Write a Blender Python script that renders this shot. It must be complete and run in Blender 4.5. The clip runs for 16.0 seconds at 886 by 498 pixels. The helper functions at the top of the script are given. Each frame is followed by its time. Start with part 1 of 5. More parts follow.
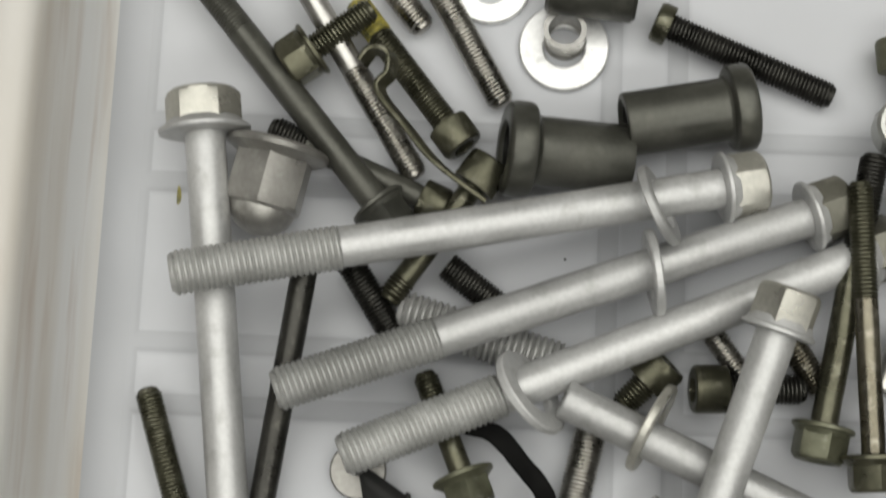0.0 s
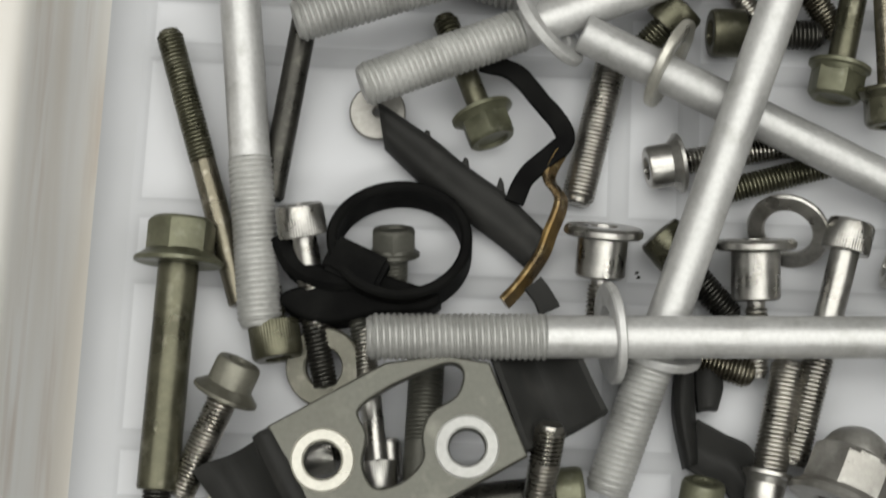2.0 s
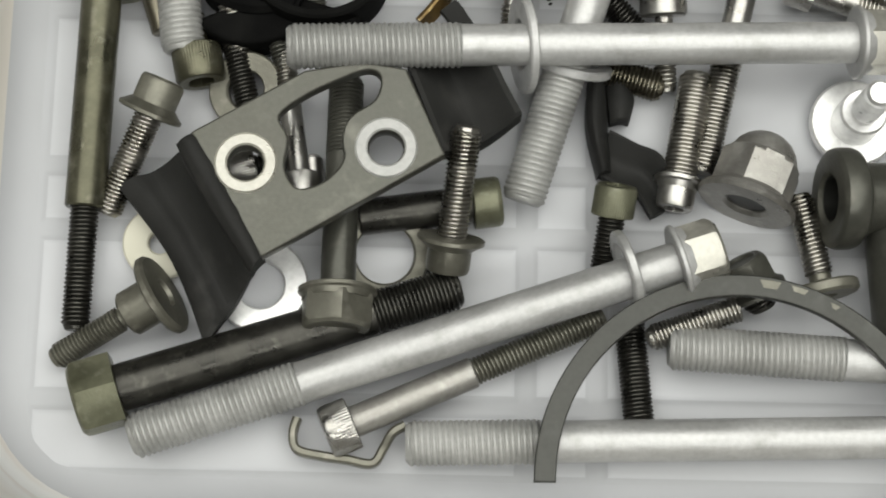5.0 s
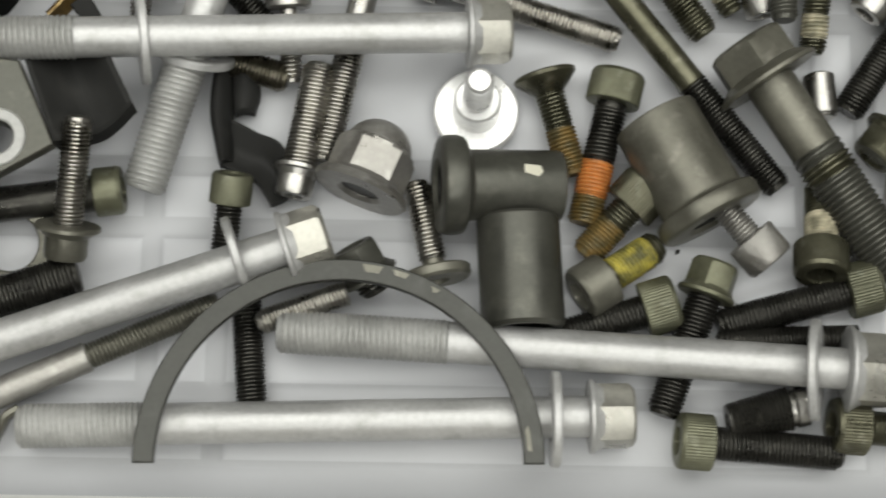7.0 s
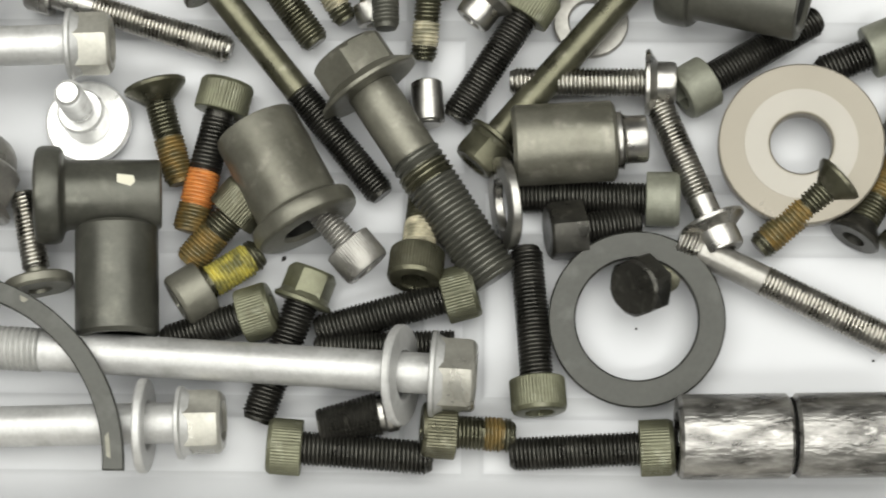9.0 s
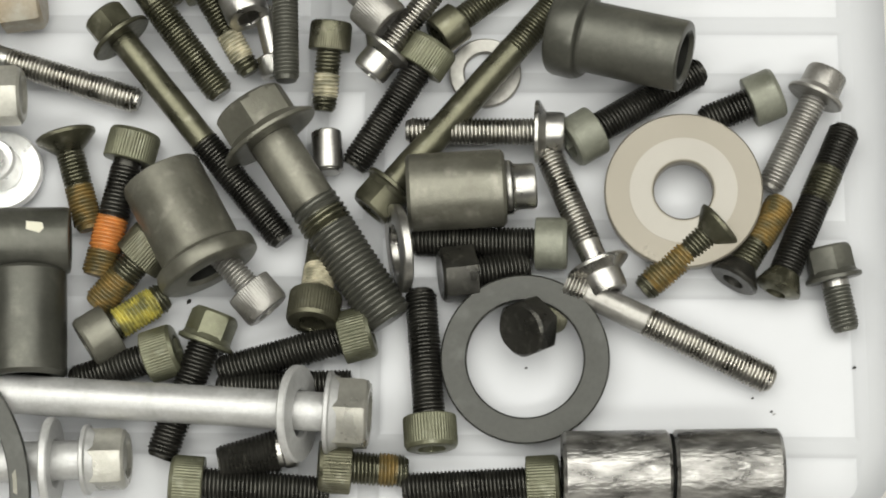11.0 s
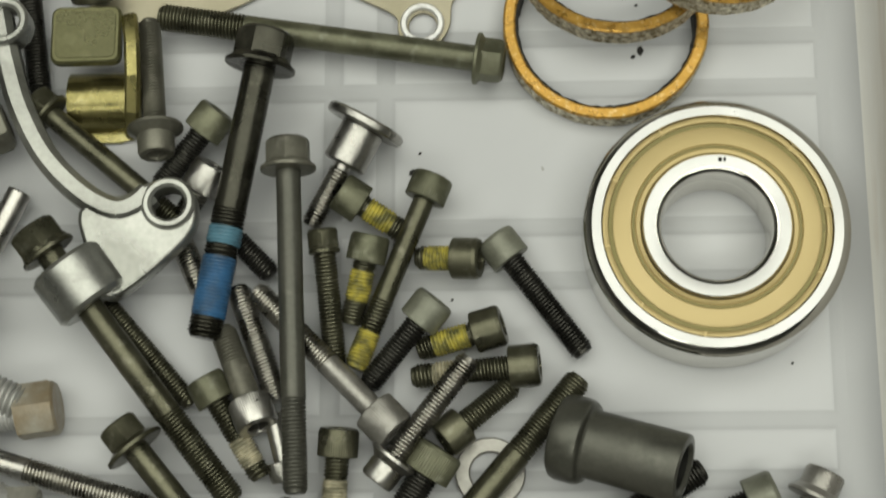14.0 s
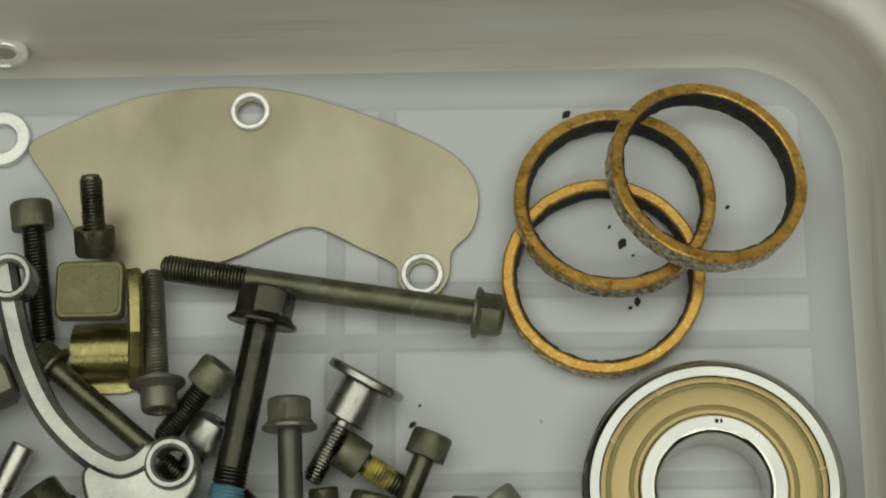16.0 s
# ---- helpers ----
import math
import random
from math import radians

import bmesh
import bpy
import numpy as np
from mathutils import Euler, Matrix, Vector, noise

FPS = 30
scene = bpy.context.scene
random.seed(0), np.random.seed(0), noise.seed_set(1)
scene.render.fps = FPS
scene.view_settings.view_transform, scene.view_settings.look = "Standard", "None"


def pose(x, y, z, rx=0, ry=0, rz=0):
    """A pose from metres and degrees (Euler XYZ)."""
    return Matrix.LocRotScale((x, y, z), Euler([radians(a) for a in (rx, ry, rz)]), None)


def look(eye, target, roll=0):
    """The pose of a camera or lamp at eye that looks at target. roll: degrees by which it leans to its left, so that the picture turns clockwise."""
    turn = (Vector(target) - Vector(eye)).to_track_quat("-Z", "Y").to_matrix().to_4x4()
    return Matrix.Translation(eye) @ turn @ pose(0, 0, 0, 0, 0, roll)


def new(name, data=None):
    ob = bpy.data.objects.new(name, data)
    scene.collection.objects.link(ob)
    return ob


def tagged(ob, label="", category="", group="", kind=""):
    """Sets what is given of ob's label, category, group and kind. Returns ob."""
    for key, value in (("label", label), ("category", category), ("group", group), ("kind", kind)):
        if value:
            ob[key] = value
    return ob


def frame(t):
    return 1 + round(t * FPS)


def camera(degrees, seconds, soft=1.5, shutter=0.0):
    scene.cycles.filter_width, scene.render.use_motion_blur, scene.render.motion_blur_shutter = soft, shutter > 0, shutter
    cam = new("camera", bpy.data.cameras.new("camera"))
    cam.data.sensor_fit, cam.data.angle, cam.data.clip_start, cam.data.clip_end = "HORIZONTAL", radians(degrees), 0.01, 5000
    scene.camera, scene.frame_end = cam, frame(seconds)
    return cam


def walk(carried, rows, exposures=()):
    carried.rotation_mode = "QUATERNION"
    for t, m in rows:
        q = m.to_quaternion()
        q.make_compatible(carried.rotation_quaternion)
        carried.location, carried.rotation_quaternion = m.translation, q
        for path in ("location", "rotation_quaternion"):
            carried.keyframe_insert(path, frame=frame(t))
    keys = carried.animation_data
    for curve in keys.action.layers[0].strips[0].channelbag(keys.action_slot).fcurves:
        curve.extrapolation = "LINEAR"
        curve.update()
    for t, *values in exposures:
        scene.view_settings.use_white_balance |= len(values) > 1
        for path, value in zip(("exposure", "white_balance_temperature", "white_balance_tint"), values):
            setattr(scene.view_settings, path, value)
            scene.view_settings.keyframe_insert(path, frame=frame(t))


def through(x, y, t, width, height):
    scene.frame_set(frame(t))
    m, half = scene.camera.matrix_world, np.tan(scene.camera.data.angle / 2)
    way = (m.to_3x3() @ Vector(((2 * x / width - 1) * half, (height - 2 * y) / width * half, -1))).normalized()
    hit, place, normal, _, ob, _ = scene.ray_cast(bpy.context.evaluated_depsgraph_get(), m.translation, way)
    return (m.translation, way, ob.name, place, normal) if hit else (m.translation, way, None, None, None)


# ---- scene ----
cam = camera(26.94, 16.0, soft=1.9, shutter=0.4)
PATH = [
    (0, (0.00134, 0.00140, 0.32819), (12.342, 0.685, 1.730)),
    (0.5, (0.00375, -0.01660, 0.32547), (12.294, 0.708, 2.162)),
    (1, (0.00300, -0.03141, 0.32278), (12.510, 0.824, 1.880)),
    (1.5, (-0.00032, -0.04641, 0.31967), (12.545, 0.669, 1.834)),
    (2, (-0.00150, -0.06166, 0.31675), (12.513, 0.396, 1.932)),
    (2.5, (-0.00243, -0.07481, 0.31485), (12.627, 0.222, 2.149)),
    (3, (-0.00222, -0.09042, 0.31354), (12.665, 0.039, 2.620)),
    (5.5, (0.00820, -0.11467, 0.31546), (13.263, -1.232, -0.235)),
    (6, (0.02695, -0.11699, 0.31769), (13.620, -1.054, -0.479)),
    (6.5, (0.04941, -0.11995, 0.32025), (13.838, -0.975, 0.005)),
    (7, (0.07300, -0.11977, 0.32120), (13.467, -0.497, 0.168)),
    (7.5, (0.09549, -0.11432, 0.32278), (13.567, -0.013, -0.170)),
    (8, (0.11697, -0.11600, 0.32310), (13.255, 0.428, -0.242)),
    (8.5, (0.13680, -0.11622, 0.32375), (13.247, 0.885, 0.018)),
    (9, (0.15391, -0.11830, 0.32476), (13.305, 1.352, 0.065)),
    (11.5, (0.17073, -0.11780, 0.34366), (14.095, 0.907, -0.383)),
    (12, (0.17109, -0.10095, 0.34791), (14.101, 0.988, -0.699)),
    (12.5, (0.17201, -0.08495, 0.35251), (14.189, 1.142, -0.768)),
    (13, (0.17358, -0.07362, 0.35656), (14.175, 1.350, -0.735)),
    (13.5, (0.17712, -0.06489, 0.36074), (14.721, 1.790, -0.441)),
    (14, (0.17791, -0.05267, 0.36443), (15.346, 2.291, -0.833)),
    (14.5, (0.17812, -0.04142, 0.36757), (15.512, 2.386, -1.106)),
    (15, (0.17893, -0.02914, 0.37113), (15.892, 2.238, -0.909)),
    (15.5, (0.17928, -0.01882, 0.37546), (16.305, 2.047, -0.907)),
    (16, (0.17790, -0.01225, 0.38047), (16.734, 2.097, -0.850)),
]
EXPOSURES = [(0, -0.78, 6560, 10), (1.5, -0.69, 6550, 10), (3, -0.46, 6550, 10), (5.5, -0.54, 6550, 9), (7, -0.57, 6560, 9), (8, -0.34, 6570, 9), (9, -0.12, 6580, 9), (12, -0.33, 6710, 8), (13.5, -0.69, 6850, 5), (15, -1.31, 6950, -1), (16, -1.39, 6940, -1)]
walk(cam, [(t, pose(*eye, *turn)) for t, eye, turn in PATH], exposures=EXPOSURES)

LAMP_A, LAMP_B = 66, 20
TRAY_BOX = (-67.5, 251, -88.5, 143.5)
R_IN = 24
GROOVE = 0.42
X_BANDS = [(-67.2, -58.8), (22, 27.2), (34.2, 39.4), (139, 144.4), (150, 155.3), (241.4, 250.8)]
Y_BANDS = [(-88.2, -80.6), (-72.3, -67), (-42.6, -37.2), (-31, -25.9), (-1.9, 3.5), (10, 15.1), (39, 44.2), (50.3, 55.5), (80, 85.3), (91.5, 96.7), (134.6, 143.2)]
TRAY_TURN = -0.7
WALL_PROFILE = [(-9, -0.62), (-7.2, -0.56), (-5.6, -0.36), (-4.2, 0.0), (-2.8, 0.6), (-1.5, 1.45), (-0.3, 2.6), (0.7, 4.0), (1.6, 5.8), (2.4, 8), (3.4, 11.5), (4.8, 16.5), (6.3, 21.8), (7.4, 26), (8.1, 28), (9.2, 29.2), (11, 29.9), (13, 30), (15.2, 29.6), (17, 28.8), (18.1, 27.4), (18.6, 25.5), (18.8, 20)]

# ---- world, lights, exposure ----
MM = 0.001
world = bpy.data.worlds.new("room_light")
scene.world = world
world.use_nodes = True
world.node_tree.nodes["Background"].inputs[0].default_value = (0.92, 0.96, 1.0, 1)
world.node_tree.nodes["Background"].inputs[1].default_value = 0.25


def ceiling_lamp(x, y, z, sx, sy, watts, colour):
    data = bpy.data.lights.new("ceiling_lamp", "AREA")
    data.shape, data.size, data.size_y, data.energy, data.color = "RECTANGLE", sx, sy, watts, colour
    ob = new("ceiling_lamp", data)
    ob.matrix_world = look((x, y, z), (0.1, 0.04, 0))
    return ob


ceiling_lamp(0.1, 0.2, 1.8, 3.0, 1.5, LAMP_A, (0.985, 0.985, 0.94))
ceiling_lamp(0.3, -1.1, 1.75, 1.8, 0.3, LAMP_B, (0.985, 0.985, 0.94))


# ---- materials ----
def material(name, colour, colour2=None, metal=0.0, rough=0.5, scale=300.0, bump=0.15, fine=2500.0, wear=None, spread=0.12, rough_var=0.12, through=0.0, stretch=None, spec=0.5):
    m = bpy.data.materials.new(name)
    m.use_nodes = True
    n, l = m.node_tree.nodes, m.node_tree.links
    p = n["Principled BSDF"]
    p.inputs["Metallic"].default_value, p.inputs["Specular IOR Level"].default_value = metal, spec
    tc = n.new("ShaderNodeTexCoord")
    info = n.new("ShaderNodeObjectInfo")
    big = n.new("ShaderNodeTexNoise")
    big.inputs["Scale"].default_value, big.inputs["Detail"].default_value = scale, 6
    add = n.new("ShaderNodeVectorMath")
    add.operation = "ADD"
    l.new(tc.outputs["Object"], add.inputs[0])
    l.new(info.outputs["Random"], add.inputs[1])
    grain = add
    if stretch:
        grain = n.new("ShaderNodeVectorMath")
        grain.operation = "MULTIPLY"
        grain.inputs[1].default_value = stretch
        l.new(add.outputs[0], grain.inputs[0])
    l.new(grain.outputs[0], big.inputs["Vector"])
    small = n.new("ShaderNodeTexNoise")
    small.inputs["Scale"].default_value, small.inputs["Detail"].default_value = fine, 3
    l.new(grain.outputs[0], small.inputs["Vector"])
    ramp = n.new("ShaderNodeValToRGB")
    ramp.color_ramp.elements[0].position, ramp.color_ramp.elements[1].position = 0.36, 0.66
    c2 = colour2 or tuple(c * 0.75 for c in colour)
    ramp.color_ramp.elements[0].color, ramp.color_ramp.elements[1].color = (*c2, 1), (*colour, 1)
    l.new(big.outputs["Fac"], ramp.inputs[0])
    out = ramp.outputs[0]
    if wear:
        r2 = n.new("ShaderNodeValToRGB")
        r2.color_ramp.elements[0].position, r2.color_ramp.elements[1].position = 0.56, 0.80
        r2.color_ramp.elements[0].color, r2.color_ramp.elements[1].color = (0, 0, 0, 1), (0.8, 0.8, 0.8, 1)
        mid = n.new("ShaderNodeTexNoise")
        mid.inputs["Scale"].default_value, mid.inputs["Detail"].default_value = scale * 2.6, 8
        l.new(grain.outputs[0], mid.inputs["Vector"])
        l.new(mid.outputs["Fac"], r2.inputs[0])
        mix = n.new("ShaderNodeMixRGB")
        mix.inputs[2].default_value = (*wear, 1)
        l.new(r2.outputs[0], mix.inputs[0])
        l.new(out, mix.inputs[1])
        out = mix.outputs[0]
    hsv = n.new("ShaderNodeHueSaturation")
    mr = n.new("ShaderNodeMapRange")
    mr.inputs[3].default_value, mr.inputs[4].default_value = 1 - spread, 1 + spread
    l.new(info.outputs["Random"], mr.inputs[0])
    value = mr.outputs[0]
    if metal > 0.2 and spread > 0:
        speck = n.new("ShaderNodeTexNoise")
        speck.inputs["Scale"].default_value, speck.inputs["Detail"].default_value = 1100, 4
        l.new(grain.outputs[0], speck.inputs["Vector"])
        sr, mul = n.new("ShaderNodeMapRange"), n.new("ShaderNodeMath")
        sr.inputs[1].default_value, sr.inputs[2].default_value = 0.3, 0.7
        sr.inputs[3].default_value, sr.inputs[4].default_value = 0.93, 1.07
        mul.operation = "MULTIPLY"
        l.new(speck.outputs["Fac"], sr.inputs[0])
        l.new(sr.outputs[0], mul.inputs[0])
        l.new(value, mul.inputs[1])
        value = mul.outputs[0]
    l.new(value, hsv.inputs["Value"])
    l.new(out, hsv.inputs["Color"])
    l.new(hsv.outputs[0], p.inputs["Base Color"])
    rr = n.new("ShaderNodeMapRange")
    rr.inputs[1].default_value, rr.inputs[2].default_value = 0.3, 0.7
    rr.inputs[3].default_value, rr.inputs[4].default_value = max(0.05, rough - rough_var), min(1, rough + rough_var)
    l.new(big.outputs["Fac"], rr.inputs[0])
    l.new(rr.outputs[0], p.inputs["Roughness"])
    b = n.new("ShaderNodeBump")
    b.inputs["Strength"].default_value, b.inputs["Distance"].default_value = bump, 0.0002
    l.new(small.outputs["Fac"], b.inputs["Height"])
    l.new(b.outputs[0], p.inputs["Normal"])
    if through:
        # thin milky plastic lets some light through
        tr, mx = n.new("ShaderNodeBsdfTranslucent"), n.new("ShaderNodeMixShader")
        l.new(hsv.outputs[0], tr.inputs[0])
        mx.inputs[0].default_value = through
        l.new(p.outputs[0], mx.inputs[1])
        l.new(tr.outputs[0], mx.inputs[2])
        l.new(mx.outputs[0], n["Material Output"].inputs[0])
    return m


MAT = {
    "tray": material("milky_tray_plastic", (0.56, 0.568, 0.59), (0.525, 0.533, 0.553), 0, 0.42, 22, 0.05, 900, spread=0.0, rough_var=0.08, spec=0.25),
    # darker copy of the tray plastic, with groove shade put into its colour
    "tray_band": material("shaded_tray_plastic", (0.475, 0.483, 0.502), (0.445, 0.452, 0.468), 0, 0.44, 22, 0.05, 900, spread=0.0, rough_var=0.05, spec=0.3),
    "tray_wall": material("stained_tray_wall", (0.74, 0.74, 0.728), (0.62, 0.585, 0.53), 0, 0.36, 16, 0.05, 900, wear=(0.50, 0.42, 0.35), spread=0.0, rough_var=0.06, through=0.04, stretch=(0.5, 0.5, 6.5)),
    "zinc": material("dull_zinc_flake", (0.58, 0.58, 0.572), (0.47, 0.47, 0.462), 0.55, 0.47, 90, 0.3, 3000, wear=(0.33, 0.33, 0.31)),
    "zinc_thread": material("grey_zinc_thread", (0.47, 0.47, 0.455), (0.37, 0.37, 0.355), 0.45, 0.52, 150, 0.2, 3000),
    "zinc_white": material("whitened_zinc", (0.48, 0.47, 0.42), (0.36, 0.35, 0.31), 0.65, 0.33, 120, 0.25, 3000, wear=(0.58, 0.57, 0.52)),
    "steel": material("bright_steel", (0.52, 0.51, 0.485), (0.38, 0.37, 0.345), 1.0, 0.33, 180, 0.12, 4000, wear=(0.28, 0.265, 0.235)),
    "white_steel": material("satin_washer_steel", (0.86, 0.86, 0.85), (0.72, 0.72, 0.71), 0.6, 0.35, 160, 0.1, 4000, wear=(0.5, 0.5, 0.48)),
    "olive": material("aged_olive_zinc", (0.132, 0.128, 0.088), (0.070, 0.068, 0.045), 0.78, 0.32, 150, 0.2, 3000, wear=(0.24, 0.233, 0.18)),
    "olive_pale": material("pale_olive_oxide", (0.165, 0.166, 0.112), (0.095, 0.096, 0.062), 0.6, 0.4, 170, 0.3, 3000, wear=(0.24, 0.24, 0.185)),
    "black": material("black_oxide", (0.058, 0.056, 0.049), (0.032, 0.031, 0.027), 0.75, 0.33, 200, 0.2, 3000, wear=(0.12, 0.116, 0.10)),
    "bronze": material("dark_bronze_steel", (0.180, 0.165, 0.125), (0.105, 0.095, 0.070), 0.9, 0.28, 150, 0.15, 3000, wear=(0.35, 0.33, 0.28)),
    "grey": material("grey_phosphate", (0.105, 0.104, 0.088), (0.076, 0.076, 0.064), 0.55, 0.40, 90, 0.2, 3000, wear=(0.15, 0.148, 0.124)),
    "grey_pale": material("worn_grey_steel", (0.195, 0.190, 0.156), (0.132, 0.128, 0.103), 0.6, 0.40, 120, 0.25, 3000, wear=(0.31, 0.298, 0.255)),
    "amber": material("amber_metal_strip", (0.24, 0.155, 0.055), (0.085, 0.06, 0.032), 0.75, 0.33, 220, 0.3, 2500, wear=(0.5, 0.40, 0.2)),
    "alloy_dull": material("dull_nut_steel", (0.36, 0.35, 0.325), (0.26, 0.25, 0.23), 0.7, 0.38, 140, 0.2, 3000, wear=(0.48, 0.47, 0.44)),
    "zinc_brown": material("brown_stained_zinc", (0.42, 0.40, 0.34), (0.28, 0.22, 0.14), 0.3, 0.48, 120, 0.3, 2500, wear=(0.52, 0.50, 0.45)),
    "rubber": material("black_rubber", (0.004, 0.004, 0.004), (0.007, 0.007, 0.0065), 0, 0.75, 130, 0.3, 1800, spec=0.06),
    "rubber_grey": material("dusty_grey_rubber", (0.030, 0.030, 0.0285), (0.018, 0.018, 0.017), 0, 0.66, 60, 0.3, 1800, wear=(0.042, 0.041, 0.038), spec=0.15),
    "yellow": material("yellow_thread_lock", (0.56, 0.48, 0.09), (0.13, 0.125, 0.05), 0.1, 0.55, 420, 0.3, 2500, wear=(0.10, 0.10, 0.05)),
    "cream": material("cream_thread_lock", (0.56, 0.51, 0.37), (0.20, 0.19, 0.13), 0, 0.6, 420, 0.3, 2500, wear=(0.14, 0.13, 0.09)),
    "orange": material("orange_thread_lock", (0.62, 0.235, 0.055), (0.40, 0.15, 0.04), 0, 0.5, 400, 0.3, 2500),
    "rust": material("amber_thread_lock", (0.24, 0.155, 0.045), (0.10, 0.085, 0.040), 0.3, 0.45, 420, 0.3, 2500, wear=(0.09, 0.085, 0.05)),
    "blue": material("blue_thread_lock", (0.042, 0.155, 0.33), (0.035, 0.08, 0.15), 0, 0.42, 160, 0.3, 2500, wear=(0.06, 0.10, 0.14)),
    "brass": material("yellow_zinc_plate", (0.31, 0.275, 0.115), (0.19, 0.17, 0.07), 0.9, 0.27, 130, 0.15, 2500, wear=(0.42, 0.38, 0.2)),
    "shield": material("gold_tinted_shield", (0.54, 0.425, 0.20), (0.50, 0.392, 0.183), 0.3, 0.42, 60, 0.05, 2500, spread=0),
    "race": material("ground_bearing_steel", (0.68, 0.68, 0.67), (0.62, 0.62, 0.612), 0.55, 0.38, 90, 0.05, 4000, spread=0),
    "race_edge": material("polished_race_edge", (0.68, 0.665, 0.62), (0.58, 0.567, 0.53), 1.0, 0.11, 90, 0.05, 4000, spread=0, rough_var=0.04),
    # dark patches here, wear colour included, stand in for dark reflections
    "alloy": material("cast_alloy", (0.52, 0.525, 0.495), (0.24, 0.243, 0.225), 0.85, 0.33, 55, 0.14, 1300, wear=(0.20, 0.20, 0.185)),
    "roller": material("scratched_alloy", (0.42, 0.41, 0.39), (0.10, 0.097, 0.092), 0.9, 0.34, 330, 1.0, 1300, wear=(0.60, 0.59, 0.57), stretch=(1, 1, 0.4)),
    "plate": material("tarnished_sheet_steel", (0.48, 0.44, 0.34), (0.22, 0.20, 0.13), 0.7, 0.36, 26, 0.05, 2500, wear=(0.42, 0.375, 0.28), spread=0, rough_var=0.12, stretch=(1, 0.6, 1)),
    "titan": material("beige_plated_washer", (0.225, 0.205, 0.168), (0.195, 0.177, 0.145), 0.4, 0.36, 50, 0.05, 3000, spread=0, spec=0.4),
    "titan_in": material("worn_washer_face", (0.285, 0.27, 0.24), (0.25, 0.236, 0.21), 0.4, 0.36, 70, 0.05, 3000, spread=0, spec=0.4),
    "gasket": material("amber_gasket_face", (0.50, 0.29, 0.06), (0.38, 0.21, 0.042), 0.6, 0.32, 420, 0.6, 1200, wear=(0.72, 0.56, 0.30)),
    "mesh": material("crushed_wire_mesh", (0.80, 0.76, 0.64), (0.20, 0.16, 0.09), 0.7, 0.42, 900, 0.9, 1800),
    "soot": material("black_soot", (0.012, 0.011, 0.010), (0.022, 0.020, 0.018), 0, 0.8, 700, 0.6, 2500),
    "ivory": material("ivory_plastic", (0.66, 0.64, 0.52), (0.6, 0.58, 0.47), 0, 0.45, 80, 0.1, 2000),
    "gunmetal": material("dark_ring_steel", (0.060, 0.0605, 0.055), (0.043, 0.0435, 0.039), 0.6, 0.42, 70, 0.15, 3000, wear=(0.085, 0.086, 0.08)),
    "scuff": material("grey_scuff", (0.30, 0.30, 0.30), (0.40, 0.40, 0.40), 0, 0.5, 400, 0.2, 2500),
    "tab": material("dark_olive_plate", (0.135, 0.132, 0.066), (0.10, 0.098, 0.048), 0.7, 0.34, 60, 0.1, 2500, wear=(0.20, 0.196, 0.11)),
    "bench": material("worn_bench_top", (0.11, 0.105, 0.10), (0.07, 0.067, 0.063), 0, 0.6, 9, 0.2, 300, spread=0),
    # darker copy of bright_steel, with the shade of thread valleys in its colour
    "steel_thread": material("shaded_steel_thread", (0.46, 0.445, 0.41), (0.30, 0.288, 0.26), 1.0, 0.31, 180, 0.12, 4000, wear=(0.2, 0.19, 0.165)),
    "blue_pale": material("pale_blue_thread_lock", (0.12, 0.27, 0.36), (0.08, 0.17, 0.23), 0, 0.4, 220, 0.3, 2500),
    # near-black colour that stands in for shade inside holes
    "bore": material("shaded_bore", (0.03, 0.03, 0.027), (0.018, 0.018, 0.016), 0.5, 0.4, 120, 0.2, 3000),
    "crimp": material("dark_gold_crimp", (0.19, 0.165, 0.065), (0.14, 0.12, 0.047), 0.6, 0.36, 90, 0.1, 2500, spread=0),
    "dark_bolt": material("dark_oiled_steel", (0.060, 0.058, 0.046), (0.034, 0.033, 0.025), 0.8, 0.3, 120, 0.2, 3000, wear=(0.12, 0.117, 0.092)),
    "pale_head": material("whitened_olive_head", (0.225, 0.23, 0.185), (0.16, 0.163, 0.127), 0.4, 0.46, 160, 0.3, 3000, wear=(0.30, 0.305, 0.255)),
    "wall": material("painted_room_wall", (0.36, 0.36, 0.348), (0.31, 0.31, 0.30), 0, 0.8, 2, 0.1, 60, spread=0),
}


# ---- mesh helpers (millimetres) ----
def part(name, bm, mat, parent=None, label="", smooth=True, angle=24):
    me = bpy.data.meshes.new(name)
    bmesh.ops.recalc_face_normals(bm, faces=bm.faces[:])
    bmesh.ops.scale(bm, vec=(MM, MM, MM), verts=bm.verts[:])
    bm.to_mesh(me)
    bm.free()
    for m in (mat if isinstance(mat, (list, tuple)) else (mat,)):
        me.materials.append(MAT[m])
    if smooth:
        me.shade_smooth()
        me.set_sharp_from_angle(angle=radians(38 if name.startswith("thread") else angle))
    ob = new(name, me)
    if parent:
        ob.parent = parent
    if label:
        ob["label"] = label
    return ob


def root(name, m, label, category, group=""):
    ob = new(name)
    ob.empty_display_size = 0.005
    ob.matrix_world = m
    return tagged(ob, label, category, group)


def axis(a, b, spin=0.0):
    """Pose at a (mm) whose z runs towards b."""
    a, b = Vector(a), Vector(b)
    return Matrix.Translation(a * MM) @ (b - a).to_track_quat("Z", "Y").to_matrix().to_4x4() @ Matrix.Rotation(radians(spin), 4, "Z")


def flat(x, y, z, rx=0, ry=0, rz=0):
    return pose(x * MM, y * MM, z * MM, rx, ry, rz)


